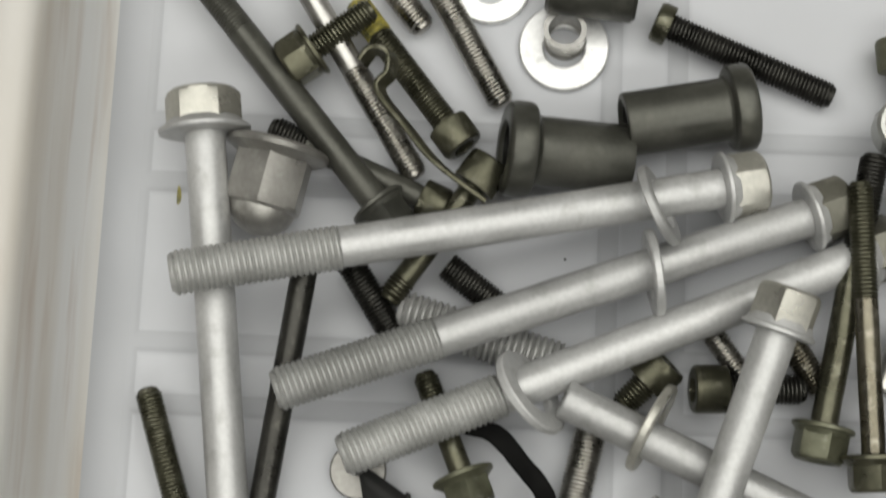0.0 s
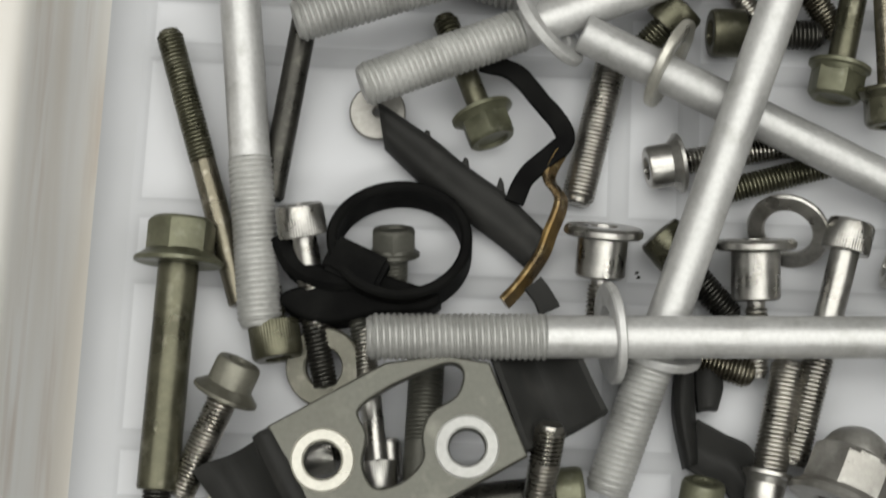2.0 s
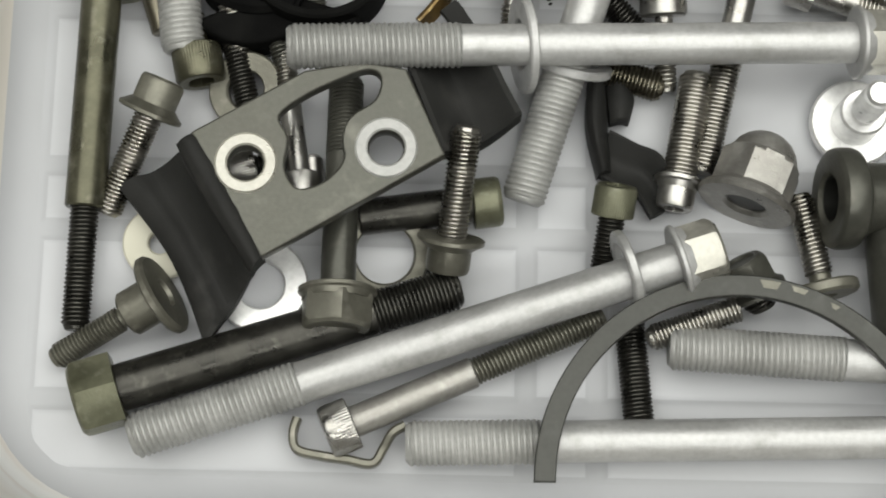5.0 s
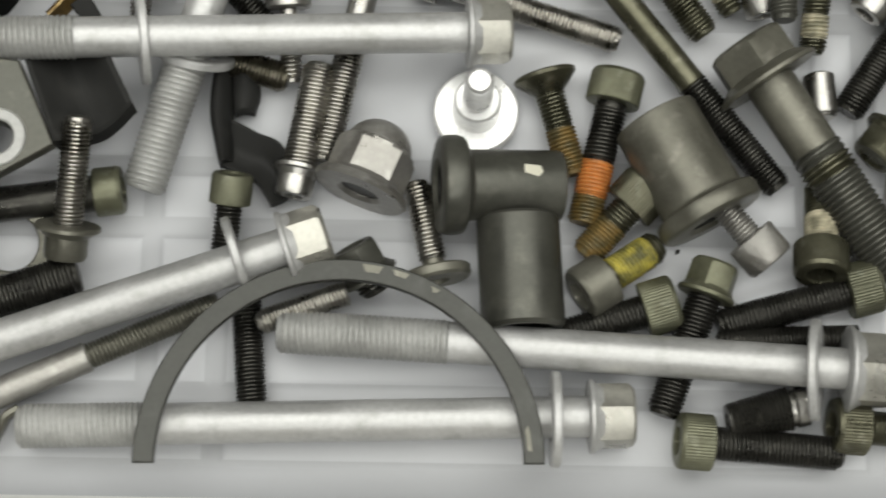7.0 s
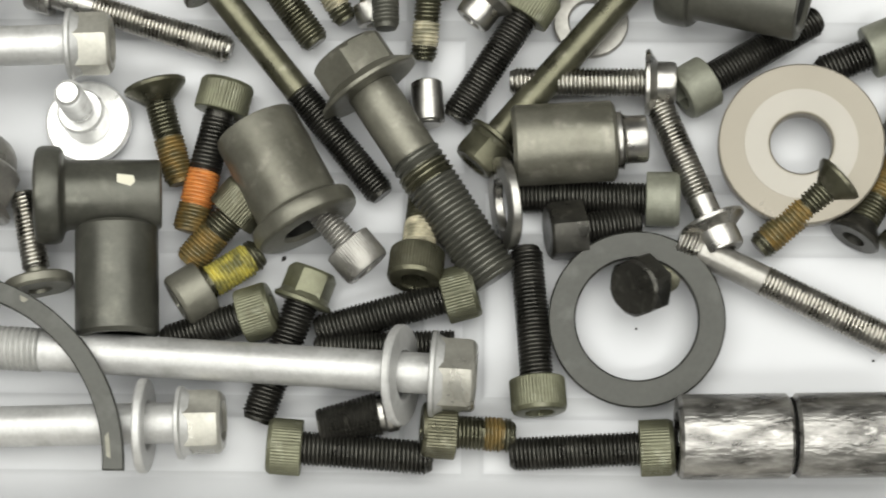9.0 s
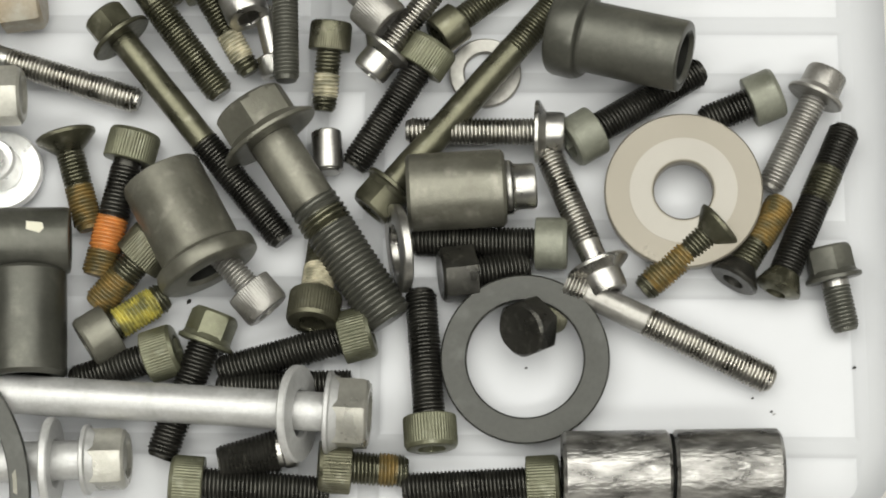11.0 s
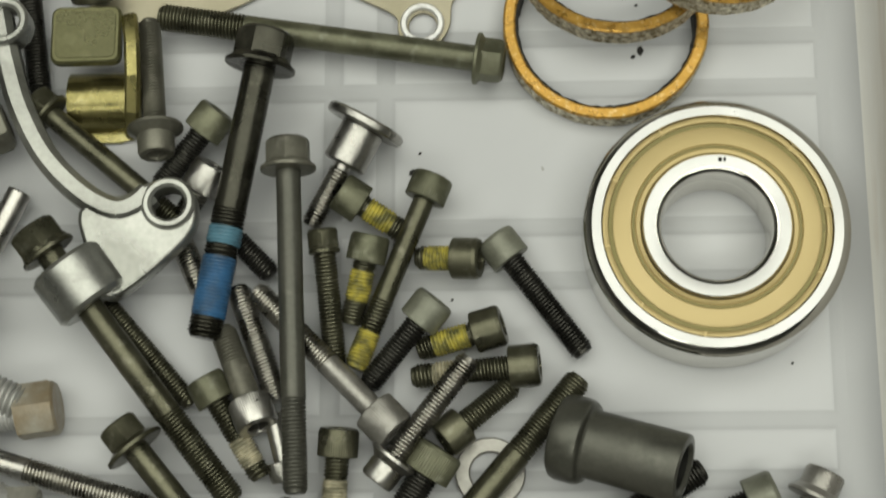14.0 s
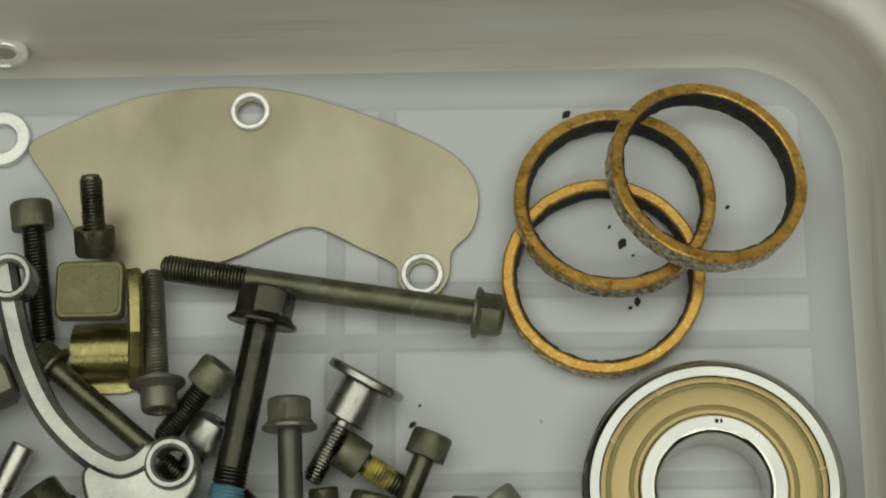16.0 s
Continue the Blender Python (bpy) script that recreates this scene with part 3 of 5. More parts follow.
def bearing(c):
    ob = root("ball_bearing", flat(c[0], c[1], 0.05) @ Matrix.Diagonal((1.01, 1.01, 1, 1)), "sealed ball bearing with gold-tinted shield and bright rings", "bearing")
    H = 13.5
    bm = bmesh.new()
    lathe(bm, [(22.4, 1), (24.8, 0), (26, 1.2), (26, H - 1.3), (25.75, H - 0.95), (25.2, H - 0.4), (24.4, H), (22.6, H), (22.3, H - 1.2)], 96, close=True)
    outer = part("outer_ring", bm, ("race", "race_edge"), ob, "bright ground steel outer ring")
    for p in outer.data.polygons:
        if p.center.z < (H - 0.02) * MM or p.normal.z < 0.7:
            p.material_index = 1
    bm = bmesh.new()
    lathe(bm, [(14.5, 1), (11.9, 0), (10.8, 1.1), (10.8, H - 1.2), (11.05, H - 0.6), (11.5, H - 0.2), (12.0, H), (14.3, H), (14.6, H - 0.4)], 96, close=True)
    inner = part("inner_ring", bm, ("race", "race_edge"), ob, "bright ground steel inner ring")
    for p in inner.data.polygons:
        if p.center.z < (H - 0.02) * MM or p.normal.z < 0.7:
            p.material_index = 1
    for k in (0, 1):
        bm = bmesh.new()
        bmesh.ops.create_cube(bm, size=1)
        for v in bm.verts:
            v.co = Vector((1.2 + 0.9 * k + v.co.x * (0.75 if k == 0 else 0.5), 13.3 + v.co.y * 0.85, H + 0.012 + v.co.z * 0.02))
        part("stamped_mark", bm, "soot", inner, "tiny dark stamped mark", smooth=False)
    bm = bmesh.new()
    lathe(bm, [(14.65, H - 1.5), (15.0, H - 0.8), (15.7, H - 0.62), (16.1, H - 1.05), (16.5, H - 1.05), (16.8, H - 0.6), (19.9, H - 0.6), (20.25, H - 0.75), (20.5, H - 1.6), (21.0, H - 1.6), (21.2, H - 1.0), (22.3, H - 1.0)], 96)
    shield = part("shield", bm, "shield", ob, "gold-tinted steel shield")
    # darker gold rings laid in the two shield grooves
    part("crimp_groove", tube(H - 1.7, H - 1.0, 42.3, 40.5, 96, 0.05), "crimp", shield, "dark olive ring in the groove")
    part("inner_groove", tube(H - 1.4, H - 0.98, 33.1, 31.9, 96, 0.05), "crimp", shield, "dark olive ring in the groove")
    for k in range(10):
        bm = bmesh.new()
        rows = []
        for j in range(9):
            t = radians(36 * k + 10 + 34.4 * j / 8)
            lift = 0.22 if 0 < j < 8 else 0.6
            rows.append([bm.verts.new((q * math.cos(t), q * math.sin(t), H + z - lift)) for q, z in ((21.15, -0.7), (21.3, -0.25), (21.75, -0.1), (22.25, -0.25), (22.28, -0.7))])
        for p, q in zip(rows, rows[1:]):
            for j in range(4):
                bm.faces.new((p[j], p[j + 1], q[j + 1], q[j]))
            bm.faces.new((p[4], p[0], q[0], q[4]))
        bm.faces.new(rows[0])
        bm.faces.new(rows[-1])
        part("crimp_tab", bm, "shield", shield)
    return ob


def gasket(c, n, label):
    top = Vector(c)
    n = Vector(n).normalized()
    ob = root("exhaust_gasket", axis(top - n * 5.6, top), label, "gasket", "exhaust gaskets")
    rnd = random.Random(int(c[0] * 7))
    rough = [1 + rnd.uniform(-0.006, 0.006) for _ in range(96)]
    inner = [1 + rnd.uniform(-0.012, 0.010) for _ in range(96)]
    bm = bmesh.new()
    lathe(bm, [(18.9, 0.2), (20.9, 0), (21.3, 0.9), (21.05, 1.6), (21.4, 2.4), (21.1, 3.2), (21.45, 4.1), (21.2, 4.9), (18.9, 4.9)], 96, lambda j, r: rough[j] if r > 20 else 1.0, close=True)
    part("mesh_body", bm, "mesh", ob, "crushed wire mesh edge")
    bm = bmesh.new()
    lathe(bm, [(18.9, 4.8), (21.25, 4.8), (21.3, 5.25), (20.9, 5.6), (19.2, 5.6), (18.8, 5.3)], 96, lambda j, r: 1 + (rough[j] - 1) * 0.5, close=True)
    part("face_ring", bm, "gasket", ob)
    bm = bmesh.new()
    lathe(bm, [(18.85, 0.2), (18.85, 5.25), (18.4, 5.0), (18.1, 2.6), (18.5, 0.3)], 96, lambda j, r: inner[j] if r < 18.8 else 1.0, close=True)
    part("soot_lining", bm, "soot", ob, "flaking black soot lining")
    return ob


def half_ring(c):
    ob = root("half_ring", flat(c[0], c[1], c[2]), "thin grey half ring lying over long bolts", "ring")
    out = [(34.1 * math.cos(radians(a)), 34.3 * math.sin(radians(a))) for a in range(0, 181, 4)]
    inn = [(31.0 * math.cos(radians(a)), 31.2 * math.sin(radians(a))) for a in range(180, -1, -4)]
    plate_mesh("arc", [out + inn], 0, 1.8, 0.25, "gunmetal", ob)
    for a0, a1, q0, q1 in ((78, 84, 32.6, 33.9), (70, 75, 33.0, 33.9), (3, 11, 31.5, 32.2), (60, 63, 32.8, 33.6)):
        band = [(q1 * math.cos(radians(a)), q1 * math.sin(radians(a))) for a in np.linspace(a0, a1, 6)] + [(q0 * math.cos(radians(a)), q0 * math.sin(radians(a))) for a in np.linspace(a1 - 1.2, a0 + 0.8, 6)]
        plate_mesh("worn_patch", [band], 1.78, 1.83, 0.01, "grey_pale", ob, "bright worn patch")
    return ob


def roller(a, b, c, d):
    ob = root("alloy_roller", axis(a, d), "two scratched aluminium roller sleeves end to end", "roller")
    L, n = length(a, d), length(a, b)
    part("sleeve", tube(0, n, 14.6, 8, 56, 0.6), "roller", ob)
    part("sleeve", tube(L - length(c, d), L, 14.6, 8, 56, 0.6), "roller", ob)
    part("spacer_ring", rod(n - 0.1, L - length(c, d) + 0.1, 13.2, 40), "rubber", ob, "thin black rubber gap ring")
    return ob


def cover_plate(points, holes):
    c = points[0]
    ob = root("cover_plate", flat(c[0], c[1], 0.4), "tarnished thin steel cover plate with curved edge", "plate")
    loop = smooth_loop([(*q[:2], 0) for q in local(points, c)], 4)
    hs = [(h[0] - c[0], h[1] - c[1]) for h in holes]
    plate_mesh("sheet", [loop] + [ring_loop(h, 3.1) for h in hs], 0, 1.1, 0.15, "plate", ob)
    return ob


def bracket(points, opening, holes):
    c = points[0]
    ob = root("mount_bracket", flat(*c), "grey steel bracket plate with two bossed holes", "bracket")
    hs = [(h[0] - c[0], h[1] - c[1]) for h in holes]
    plate_mesh("plate", [[q[:2] for q in local(points, c)], [q[:2] for q in smooth_loop([(*q[:2], 0) for q in local(opening, c)], 4)]] + [ring_loop(h, 3.3) for h in hs], -3.2, 0, 0.4, "grey", ob)
    for h, m in zip(hs, ("zinc_white", "zinc_thread")):
        bm = tube(-0.1, 0.3, 10.4, 6.2, 40, 0.28)
        bmesh.ops.translate(bm, vec=(h[0], h[1], 0), verts=bm.verts[:])
        part("boss", bm, m, ob, "polished ring boss round the hole")

    def off(pts):
        return [(p[0] - c[0], p[1] - c[1]) for p in pts]

    # moulded rubber ends, hollowed like a saddle, and a raised edge along the plate
    part("rubber_pad", loft(off([(-35.4, -27.6), (-29.5, -37.5), (-22.6, -48)]), off([(-46.8, -32.2), (-38.5, -43), (-34, -52), (-31, -60)]), [-4.5, -8.5, -10.5, -9.5, -11], 3.2), "rubber_grey", ob, "dark grey moulded rubber end pad")
    part("rubber_pad", loft(off([(2.6, -12.8), (5.8, -21.0), (8.6, -28.4)]), off([(15.8, -8.6), (19, -15.5), (22, -21.4)]), [-1.2, -5, -7.5, -5.5, -1.5], 5.5), "rubber_grey", ob, "black moulded rubber end pad with raised lip")
    part("rubber_edge", loft(off([(-32.4, -25.6), (-26.4, -35.6), (-20.6, -46.6)]), off([(-35.8, -27.6), (-30.6, -37.2), (-22.8, -49.2)]), [-0.4, 0.5, 0.5, -1.0], 5.5), "rubber_grey", ob, "black rubber edge along the plate")
    return ob


def rubber_scrap():
    ob = root("rubber_scrap", flat(38, -22, 0), "torn dark grey rubber scrap on the tray floor", "rubber scrap")

    def off(pts):
        return [(p[0] - 38, p[1] + 22) for p in pts]

    part("strip", loft(off([(34.4, -11.5), (33.9, -19.5), (35.8, -29)]), off([(37.4, -11.2), (37.8, -20), (38.2, -28)]), [6.6, 7.8, 7.0, 5.0], 4.5, nu=8), "rubber_grey", ob)
    part("lug", loft(off([(37.6, -11.6), (37.8, -15), (38.2, -19.2)]), off([(42, -11.8), (42.5, -15), (41.6, -18.8)]), [5.2, 6.2, 6.0, 4.6], 3.2, nu=8), "rubber_grey", ob)
    part("slab", loft(off([(37.9, -20.8), (42.6, -23.2), (47.0, -25.5), (50.4, -32.4)]), off([(36.3, -28.9), (39.4, -30.6), (42.4, -32.0), (45, -36.2)]), [6.8, 5.2, 3.6, 4.2, 5.6], 2.6), "rubber_grey", ob)
    return ob


def torn_strap():
    ob = root("strap", flat(-4, 19, 0), "broad torn black rubber strap with ragged edge", "strap", "loose straps")

    def off(pts):
        return [(p[0] + 4, p[1] - 19) for p in pts]

    part("band", loft(off([(-18.4, 33.6), (-8.3, 27.0), (-3.1, 22.8), (4.9, 17.2), (12.2, 10.4)]), off([(-16.9, 25.6), (-10, 19.2), (-2.5, 13.4), (4, 8.7), (8.9, 4.6)]), [6.0, 7.9, 8.0, 7.2, 6.6, 4.6], 2.4, nv=24), "rubber_grey", ob)
    for x, y, h in ((-2.6, 22.2, 1.6), (3.6, 17.8, 2.6), (-9.5, 27.5, 1.0)):
        bm = bmesh.new()
        prism(bm, [(x + 4 - 0.9, y - 19), (x + 4 + 0.9, y - 19.9), (x + 4 + 0.5, y - 19 + h * 0.7), (x + 4 - 0.1, y - 19 + h)], 4.6, 6.0, 0.2)
        part("torn_shred", bm, "rubber_grey", ob)
    return ob


def black_loop(c, block, tail, base):
    ob = root("cable_clip", flat(*c), "black rubber-lined cable clip loop", "clip")
    bm = bmesh.new()
    lean = Matrix.Rotation(radians(-9), 3, "X")
    path = [lean @ Vector((11.5 * math.cos(radians(a)), 9.9 * math.sin(radians(a)), 0.5 * math.sin(radians(2 * a + 40)))) for a in range(0, 360, 6)]
    part("loop", sweep(bm, path, 8.4, 1.9, up=lean @ Vector((0, 0, 1)), closed=True), "rubber", ob)
    b = Vector(block) - Vector(c)
    bm = bmesh.new()
    bmesh.ops.create_cube(bm, size=1)
    for v in bm.verts:
        v.co = Vector((v.co.x * 10.4, v.co.y * 6.4, v.co.z * 8))
    bmesh.ops.bevel(bm, geom=bm.edges[:], offset=0.8, segments=2, affect="EDGES")
    bmesh.ops.transform(bm, matrix=Matrix.Translation(b) @ Matrix.Rotation(radians(-24), 4, "Z"), verts=bm.verts[:])
    part("clasp", bm, "rubber", ob)
    bm = bmesh.new()
    sweep(bm, smooth_loop([Vector(p) - Vector(c) for p in tail], 6, False), 8.0, 4.0)
    part("tail", bm, "rubber", ob)
    plate_mesh("base", [[(p.x, p.y) for p in smooth_loop([(q[0] - c[0], q[1] - c[1], 0) for q in base], 4)]], -5.5, 2.5, 0.8, "rubber", ob)
    return ob


def strap(points, wide, thick, mat, label, lying):
    c = Vector(points[0])
    ob = root("strap", flat(*c), label, "strap", "loose straps")
    bm = bmesh.new()
    path = smooth_loop([Vector(p) - c for p in points], 7, False)
    if lying:
        # broad face up: turn the section by laying the width across the path
        n, rings = len(path), []
        for i, p in enumerate(path):
            t = (path[min(i + 1, n - 1)] - path[max(i - 1, 0)]).normalized()
            s = t.cross(Vector((0, 0, 1))).normalized()
            k = 1 + 0.12 * noise.noise(p * 0.35)
            w, h = wide / 2 * k, thick / 2
            rings.append([bm.verts.new(p + s * a + Vector((0, 0, b))) for a, b in ((-w, -h * 0.6), (-w * 0.9, -h), (w * 0.9, -h), (w, -h * 0.6), (w, h * 0.6), (w * 0.9, h), (-w * 0.9, h), (-w, h * 0.6))])
        for p, q in zip(rings, rings[1:]):
            for j in range(8):
                bm.faces.new((p[j], p[(j + 1) % 8], q[(j + 1) % 8], q[j]))
        bm.faces.new(rings[0])
        bm.faces.new(rings[-1])
    else:
        sweep(bm, path, wide, thick, up=Vector((-0.5, 0.1, 0.85)).normalized() if mat in ("amber", "olive") else Vector((0, 0, 1)))
    part("band", bm, mat, ob)
    return ob


def lever(path, eye, body, hole, b0, b1):
    c = Vector(path[1])
    ob = root("cast_lever", flat(*c), "cast alloy lever arm with round boss and eyes", "lever")
    bm = bmesh.new()
    sweep(bm, smooth_loop([Vector(p) - c for p in path], 7, False), 5.6, 5.2)
    part("arm", bm, "alloy", ob)
    for p, r, h in ((eye, 5.2, 3.2), (hole, 5.4, 3.4)):
        bm = tube(-3.0, 3.2, r * 2, h * 2, 40, 0.6)
        bmesh.ops.translate(bm, vec=Vector(p) - c, verts=bm.verts[:])
        part("eye", bm, "alloy", ob)
    loop = [q[:2] for q in smooth_loop([(p[0] - c.x, p[1] - c.y, 0) for p in body], 4)]
    plate_mesh("web", [loop, ring_loop((hole[0] - c.x, hole[1] - c.y), 4.6)], -2.8, 2.0, 0.9, "alloy", ob)
    d = Vector(b1) - Vector(b0)
    bm = tube(0, d.length, 15.5, 6.6, 48, 0.9)
    bmesh.ops.transform(bm, matrix=Matrix.Translation(Vector(b0) - c) @ d.to_track_quat("Z", "Y").to_matrix().to_4x4(), verts=bm.verts[:])
    part("boss", bm, "alloy", ob)
    return ob


def clamp(top, low):
    ob = root("pipe_clamp", flat(low[0], low[1], 0.3), "yellow zinc pipe clamp with bent tabs", "clamp")
    dx, dy = top[0] - low[0], top[1] - low[1]
    bm = bmesh.new()
    corner = [(sx * (6.9 - 1.7 * (1 - math.cos(t))), sy * (5.9 - 1.7 * (1 - math.sin(t)))) for sx, sy, ts in ((1, 1, (0, 30, 60, 90)), (-1, 1, (90, 60, 30, 0)), (-1, -1, (0, 30, 60, 90)), (1, -1, (90, 60, 30, 0))) for t in map(radians, ts)]
    prism(bm, [(x * 1.05 + dx, y * 1.06 + dy) for x, y in corner], 10.2, 12.9, 0.6)
    tab = part("tab", bm, "tab", ob, "olive-gold square tab")
    bm = bmesh.new()
    prism(bm, [(x * 0.9 + dx, y * 0.88 + dy) for x, y in corner], 12.91, 13.1, 0.08)
    part("tab_face", bm, "tab", tab, "dull dark olive face")
    bm = bmesh.new()
    r, rows = 6.4, []
    for x in (-7.2, 6.6):
        for rr in (r, r - 1.1):
            rows.append([bm.verts.new((x, rr * math.cos(radians(a)), 1 + rr * math.sin(radians(a)))) for a in range(-10, 191, 10)])
    o0, i0, o1, i1 = rows
    for a, b in ((o0, o1), (i0, i1), (o0, i0), (o1, i1)):
        for j in range(len(a) - 1):
            bm.faces.new((a[j], a[j + 1], b[j + 1], b[j]))
    bm.faces.new((o0[0], o1[0], i1[0], i0[0]))
    bm.faces.new((o0[-1], o1[-1], i1[-1], i0[-1]))
    part("saddle", bm, "brass", ob)
    bm = bmesh.new()
    sweep(bm, [Vector((5.6, -7, 1.0)), Vector((7.0, -4, 8)), Vector((7.6, 2, 12)), Vector((7.4, 9, 13)), Vector((6.4, 15, 11.5))], 2.4, 3.2)
    part("edge_rib", bm, "brass", ob)
    bm = bmesh.new()
    prism(bm, [(-6.8, -7.6), (-3.0, -8.6), (3.0, -8.7), (6.4, -7.8), (6.6, -6.2), (-7.0, -6.0)], 0, 0.8, 0.2)
    part("foot", bm, "brass", ob)
    return ob


def flake(x, y, w, turn):
    ob = root("soot_flake", flat(x, y, 0.02, 0, 0, turn), "small black flake of soot on the tray", "flake", "soot flakes")
    bm = bmesh.new()
    prism(bm, [(-w, -w * 0.5), (w * 0.3, -w * 0.7), (w, 0.1 * w), (w * 0.5, w * 0.6), (-w * 0.4, w * 0.5)], 0, 0.35, 0.05)
    part("chip", bm, "soot", ob, smooth=False)
    return ob



def smudge(x, y, w, h, turn, mat, label):
    ob = root("paint_smudge", flat(x, y, 0.03, 0, 0, turn), label, "smudge")
    bm = bmesh.new()
    prism(bm, [(p.x, p.y) for p in smooth_loop([(-w, -h, 0), (w * 0.6, -h * 0.8, 0), (w, h * 0.2, 0), (w * 0.3, h, 0), (-w * 0.6, h * 0.5, 0)], 4)], 0, 0.05, 0.01)
    part("film", bm, mat, ob, smooth=False)
    return ob


# ---- setting: bench, room, tray ----
def box(name, x0, x1, y0, y1, z0, z1, mat):
    bm = bmesh.new()
    bmesh.ops.create_cube(bm, size=1)
    for v in bm.verts:
        v.co = Vector(((x0 + x1) / 2 + v.co.x * (x1 - x0), (y0 + y1) / 2 + v.co.y * (y1 - y0), (z0 + z1) / 2 + v.co.z * (z1 - z0)))
    return part(name, bm, mat, smooth=False)


for nm, dims, m, lab in (
    ("bench_top", (-700, 900, -500, 650, -45, -1.2), "bench", "dark worn workbench top under the tray"),
    ("bench_body", (-650, 850, -450, 600, -899, -46), "bench", "dark plain workbench body standing on the floor"),
    ("floor", (-2500, 2700, -2500, 2700, -950, -900), "wall", "plain workshop floor"),
    ("wall_west", (-2600, -2500, -2500, 2700, -900, 1900), "wall", "plain painted workshop wall"),
    ("wall_east", (2700, 2800, -2500, 2700, -900, 1900), "wall", "plain painted workshop wall"),
    ("wall_south", (-2600, 2800, -2600, -2500, -900, 1900), "wall", "plain painted workshop wall"),
    ("wall_north", (-2600, 2800, 2700, 2800, -900, 1900), "wall", "plain painted workshop wall"),
    ("ceiling", (-2600, 2800, -2600, 2800, 1900, 2000), "wall", "plain workshop ceiling"),
):
    tagged(box(nm, *dims, m), lab, nm.split("_")[0], kind="structure")

X0, X1, Y0, Y1 = TRAY_BOX


def levels(lo, hi, bands, slope=1.7):
    """Coordinates across the floor with their level: 1 on a panel, 0 in a groove."""
    out = [(lo, 1.0)]
    for a, b in bands:
        for k in (-0.25, 0, 0.2, 0.4, 0.6, 0.8, 1, 1.25):
            u = min(1, max(0, k))
            out.append((a + slope * k, 1 - u * u * (3 - 2 * u)))
        for k in (1.25, 1, 0.8, 0.6, 0.4, 0.2, 0, -0.25):
            u = min(1, max(0, k))
            out.append((b - slope * k, 1 - u * u * (3 - 2 * u)))
    return out + [(hi, 1.0)]


def round_rect(off, R, z, n=12):
    pts = []
    x0, x1, y0, y1, r = X0 - off, X1 + off, Y0 - off, Y1 + off, R + off
    for cx, cy, a0 in ((x1 - r, y1 - r, 0), (x0 + r, y1 - r, 90), (x0 + r, y0 + r, 180), (x1 - r, y0 + r, 270)):
        for k in range(n + 1):
            a = radians(a0 + 90 * k / n)
            pts.append((cx + r * math.cos(a), cy + r * math.sin(a), z))
    return pts


mid = Matrix.Translation((0.092, 0.0275, 0))
tray = root("parts_tray", mid @ pose(0, 0, 0, 0, 0, TRAY_TURN) @ mid.inverted(), "milky white plastic tray with grooved floor panels full of fasteners", "tray")
xs, ys = levels(X0 - 1, X1 + 1, X_BANDS), levels(Y0 - 1, Y1 + 1, Y_BANDS)
bm = bmesh.new()
grid = [[bm.verts.new((x, y, -GROOVE * (1 - min(lx, ly)))) for x, lx in xs] for y, ly in ys]
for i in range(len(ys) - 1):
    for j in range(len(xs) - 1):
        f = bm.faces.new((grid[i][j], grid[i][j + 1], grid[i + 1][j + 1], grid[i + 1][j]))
        # grooves take the darker copy, so their shade is in the colour
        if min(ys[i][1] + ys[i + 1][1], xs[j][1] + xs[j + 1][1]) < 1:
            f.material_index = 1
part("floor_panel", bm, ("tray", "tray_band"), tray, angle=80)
bm = bmesh.new()
rings = [[bm.verts.new(p) for p in round_rect(o, R_IN, z)] for o, z in WALL_PROFILE]
for p, q in zip(rings, rings[1:]):
    for j in range(len(p)):
        # wall foot takes the darker copy too, painting down the light on its curve
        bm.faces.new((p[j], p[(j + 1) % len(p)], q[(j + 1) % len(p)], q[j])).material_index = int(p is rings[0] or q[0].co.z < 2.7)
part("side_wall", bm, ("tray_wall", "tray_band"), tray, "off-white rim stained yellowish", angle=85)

# ---- long zinc bolts and their washers ----
long_bolt((-48.1, 97.7, 14), (-36.7, -7, 6), 29, 30, 12, 16.4)
long_bolt((51.6, 84.1, 12), (-50.3, 63.2, 20), 29, 10)
# these two heads swap zinc for dark grey to paint their shade
long_bolt((66.8, 81.2, 9), (-32, 44.3, 16), 29, 5, head="grey_pale", label="long dull-zinc flange bolt, head greyed to stand for shade")
long_bolt((75.9, 74.7, 8), (-20.3, 33.7, 14), 29, 20, head="grey_pale", label="long dull-zinc flange bolt, head greyed to stand for shade")
long_bolt((54.3, 62.6, 24), (22.7, -33.4, 6), 29, 15)
long_bolt((87.3, -6.5, 13), (-17.3, -10.7, 19), 29, 0)
stud((17, 44.6, 13), (81.6, 15.6, 8), d=7.4, t0=12, pitch=1.25, mat="zinc", tm="zinc_thread", label="long plain zinc shank beneath other bolts")
hex_bolt((88.3, 15.5, 6), (72.8, 13.5, 6), d=7, af=10.4, h=8, head="zinc_brown", mat="zinc", label="stained hex head with brown face")
long_bolt((152.1, -66.4, 10), (47.6, -59.4, 8), 29, 0, 12, 15)
long_bolt((108.3, -73.7, 7), (3.4, -75.8, 6), 22, 8)
long_bolt((55.6, -43.2, 12), (-42.3, -75.1, 7), 29, 22)
washer(axis((33.4, 78.4, 17), (26.5, 75.5, 14.4)), 15, 8.6, 1.6, "zinc", "dull zinc washer hanging on a long bolt")
washer(axis((33, 67.1, 13), (25.7, 65.9, 13)), 15.4, 8.6, 1.6, "zinc", "dull zinc washer hanging on a long bolt")
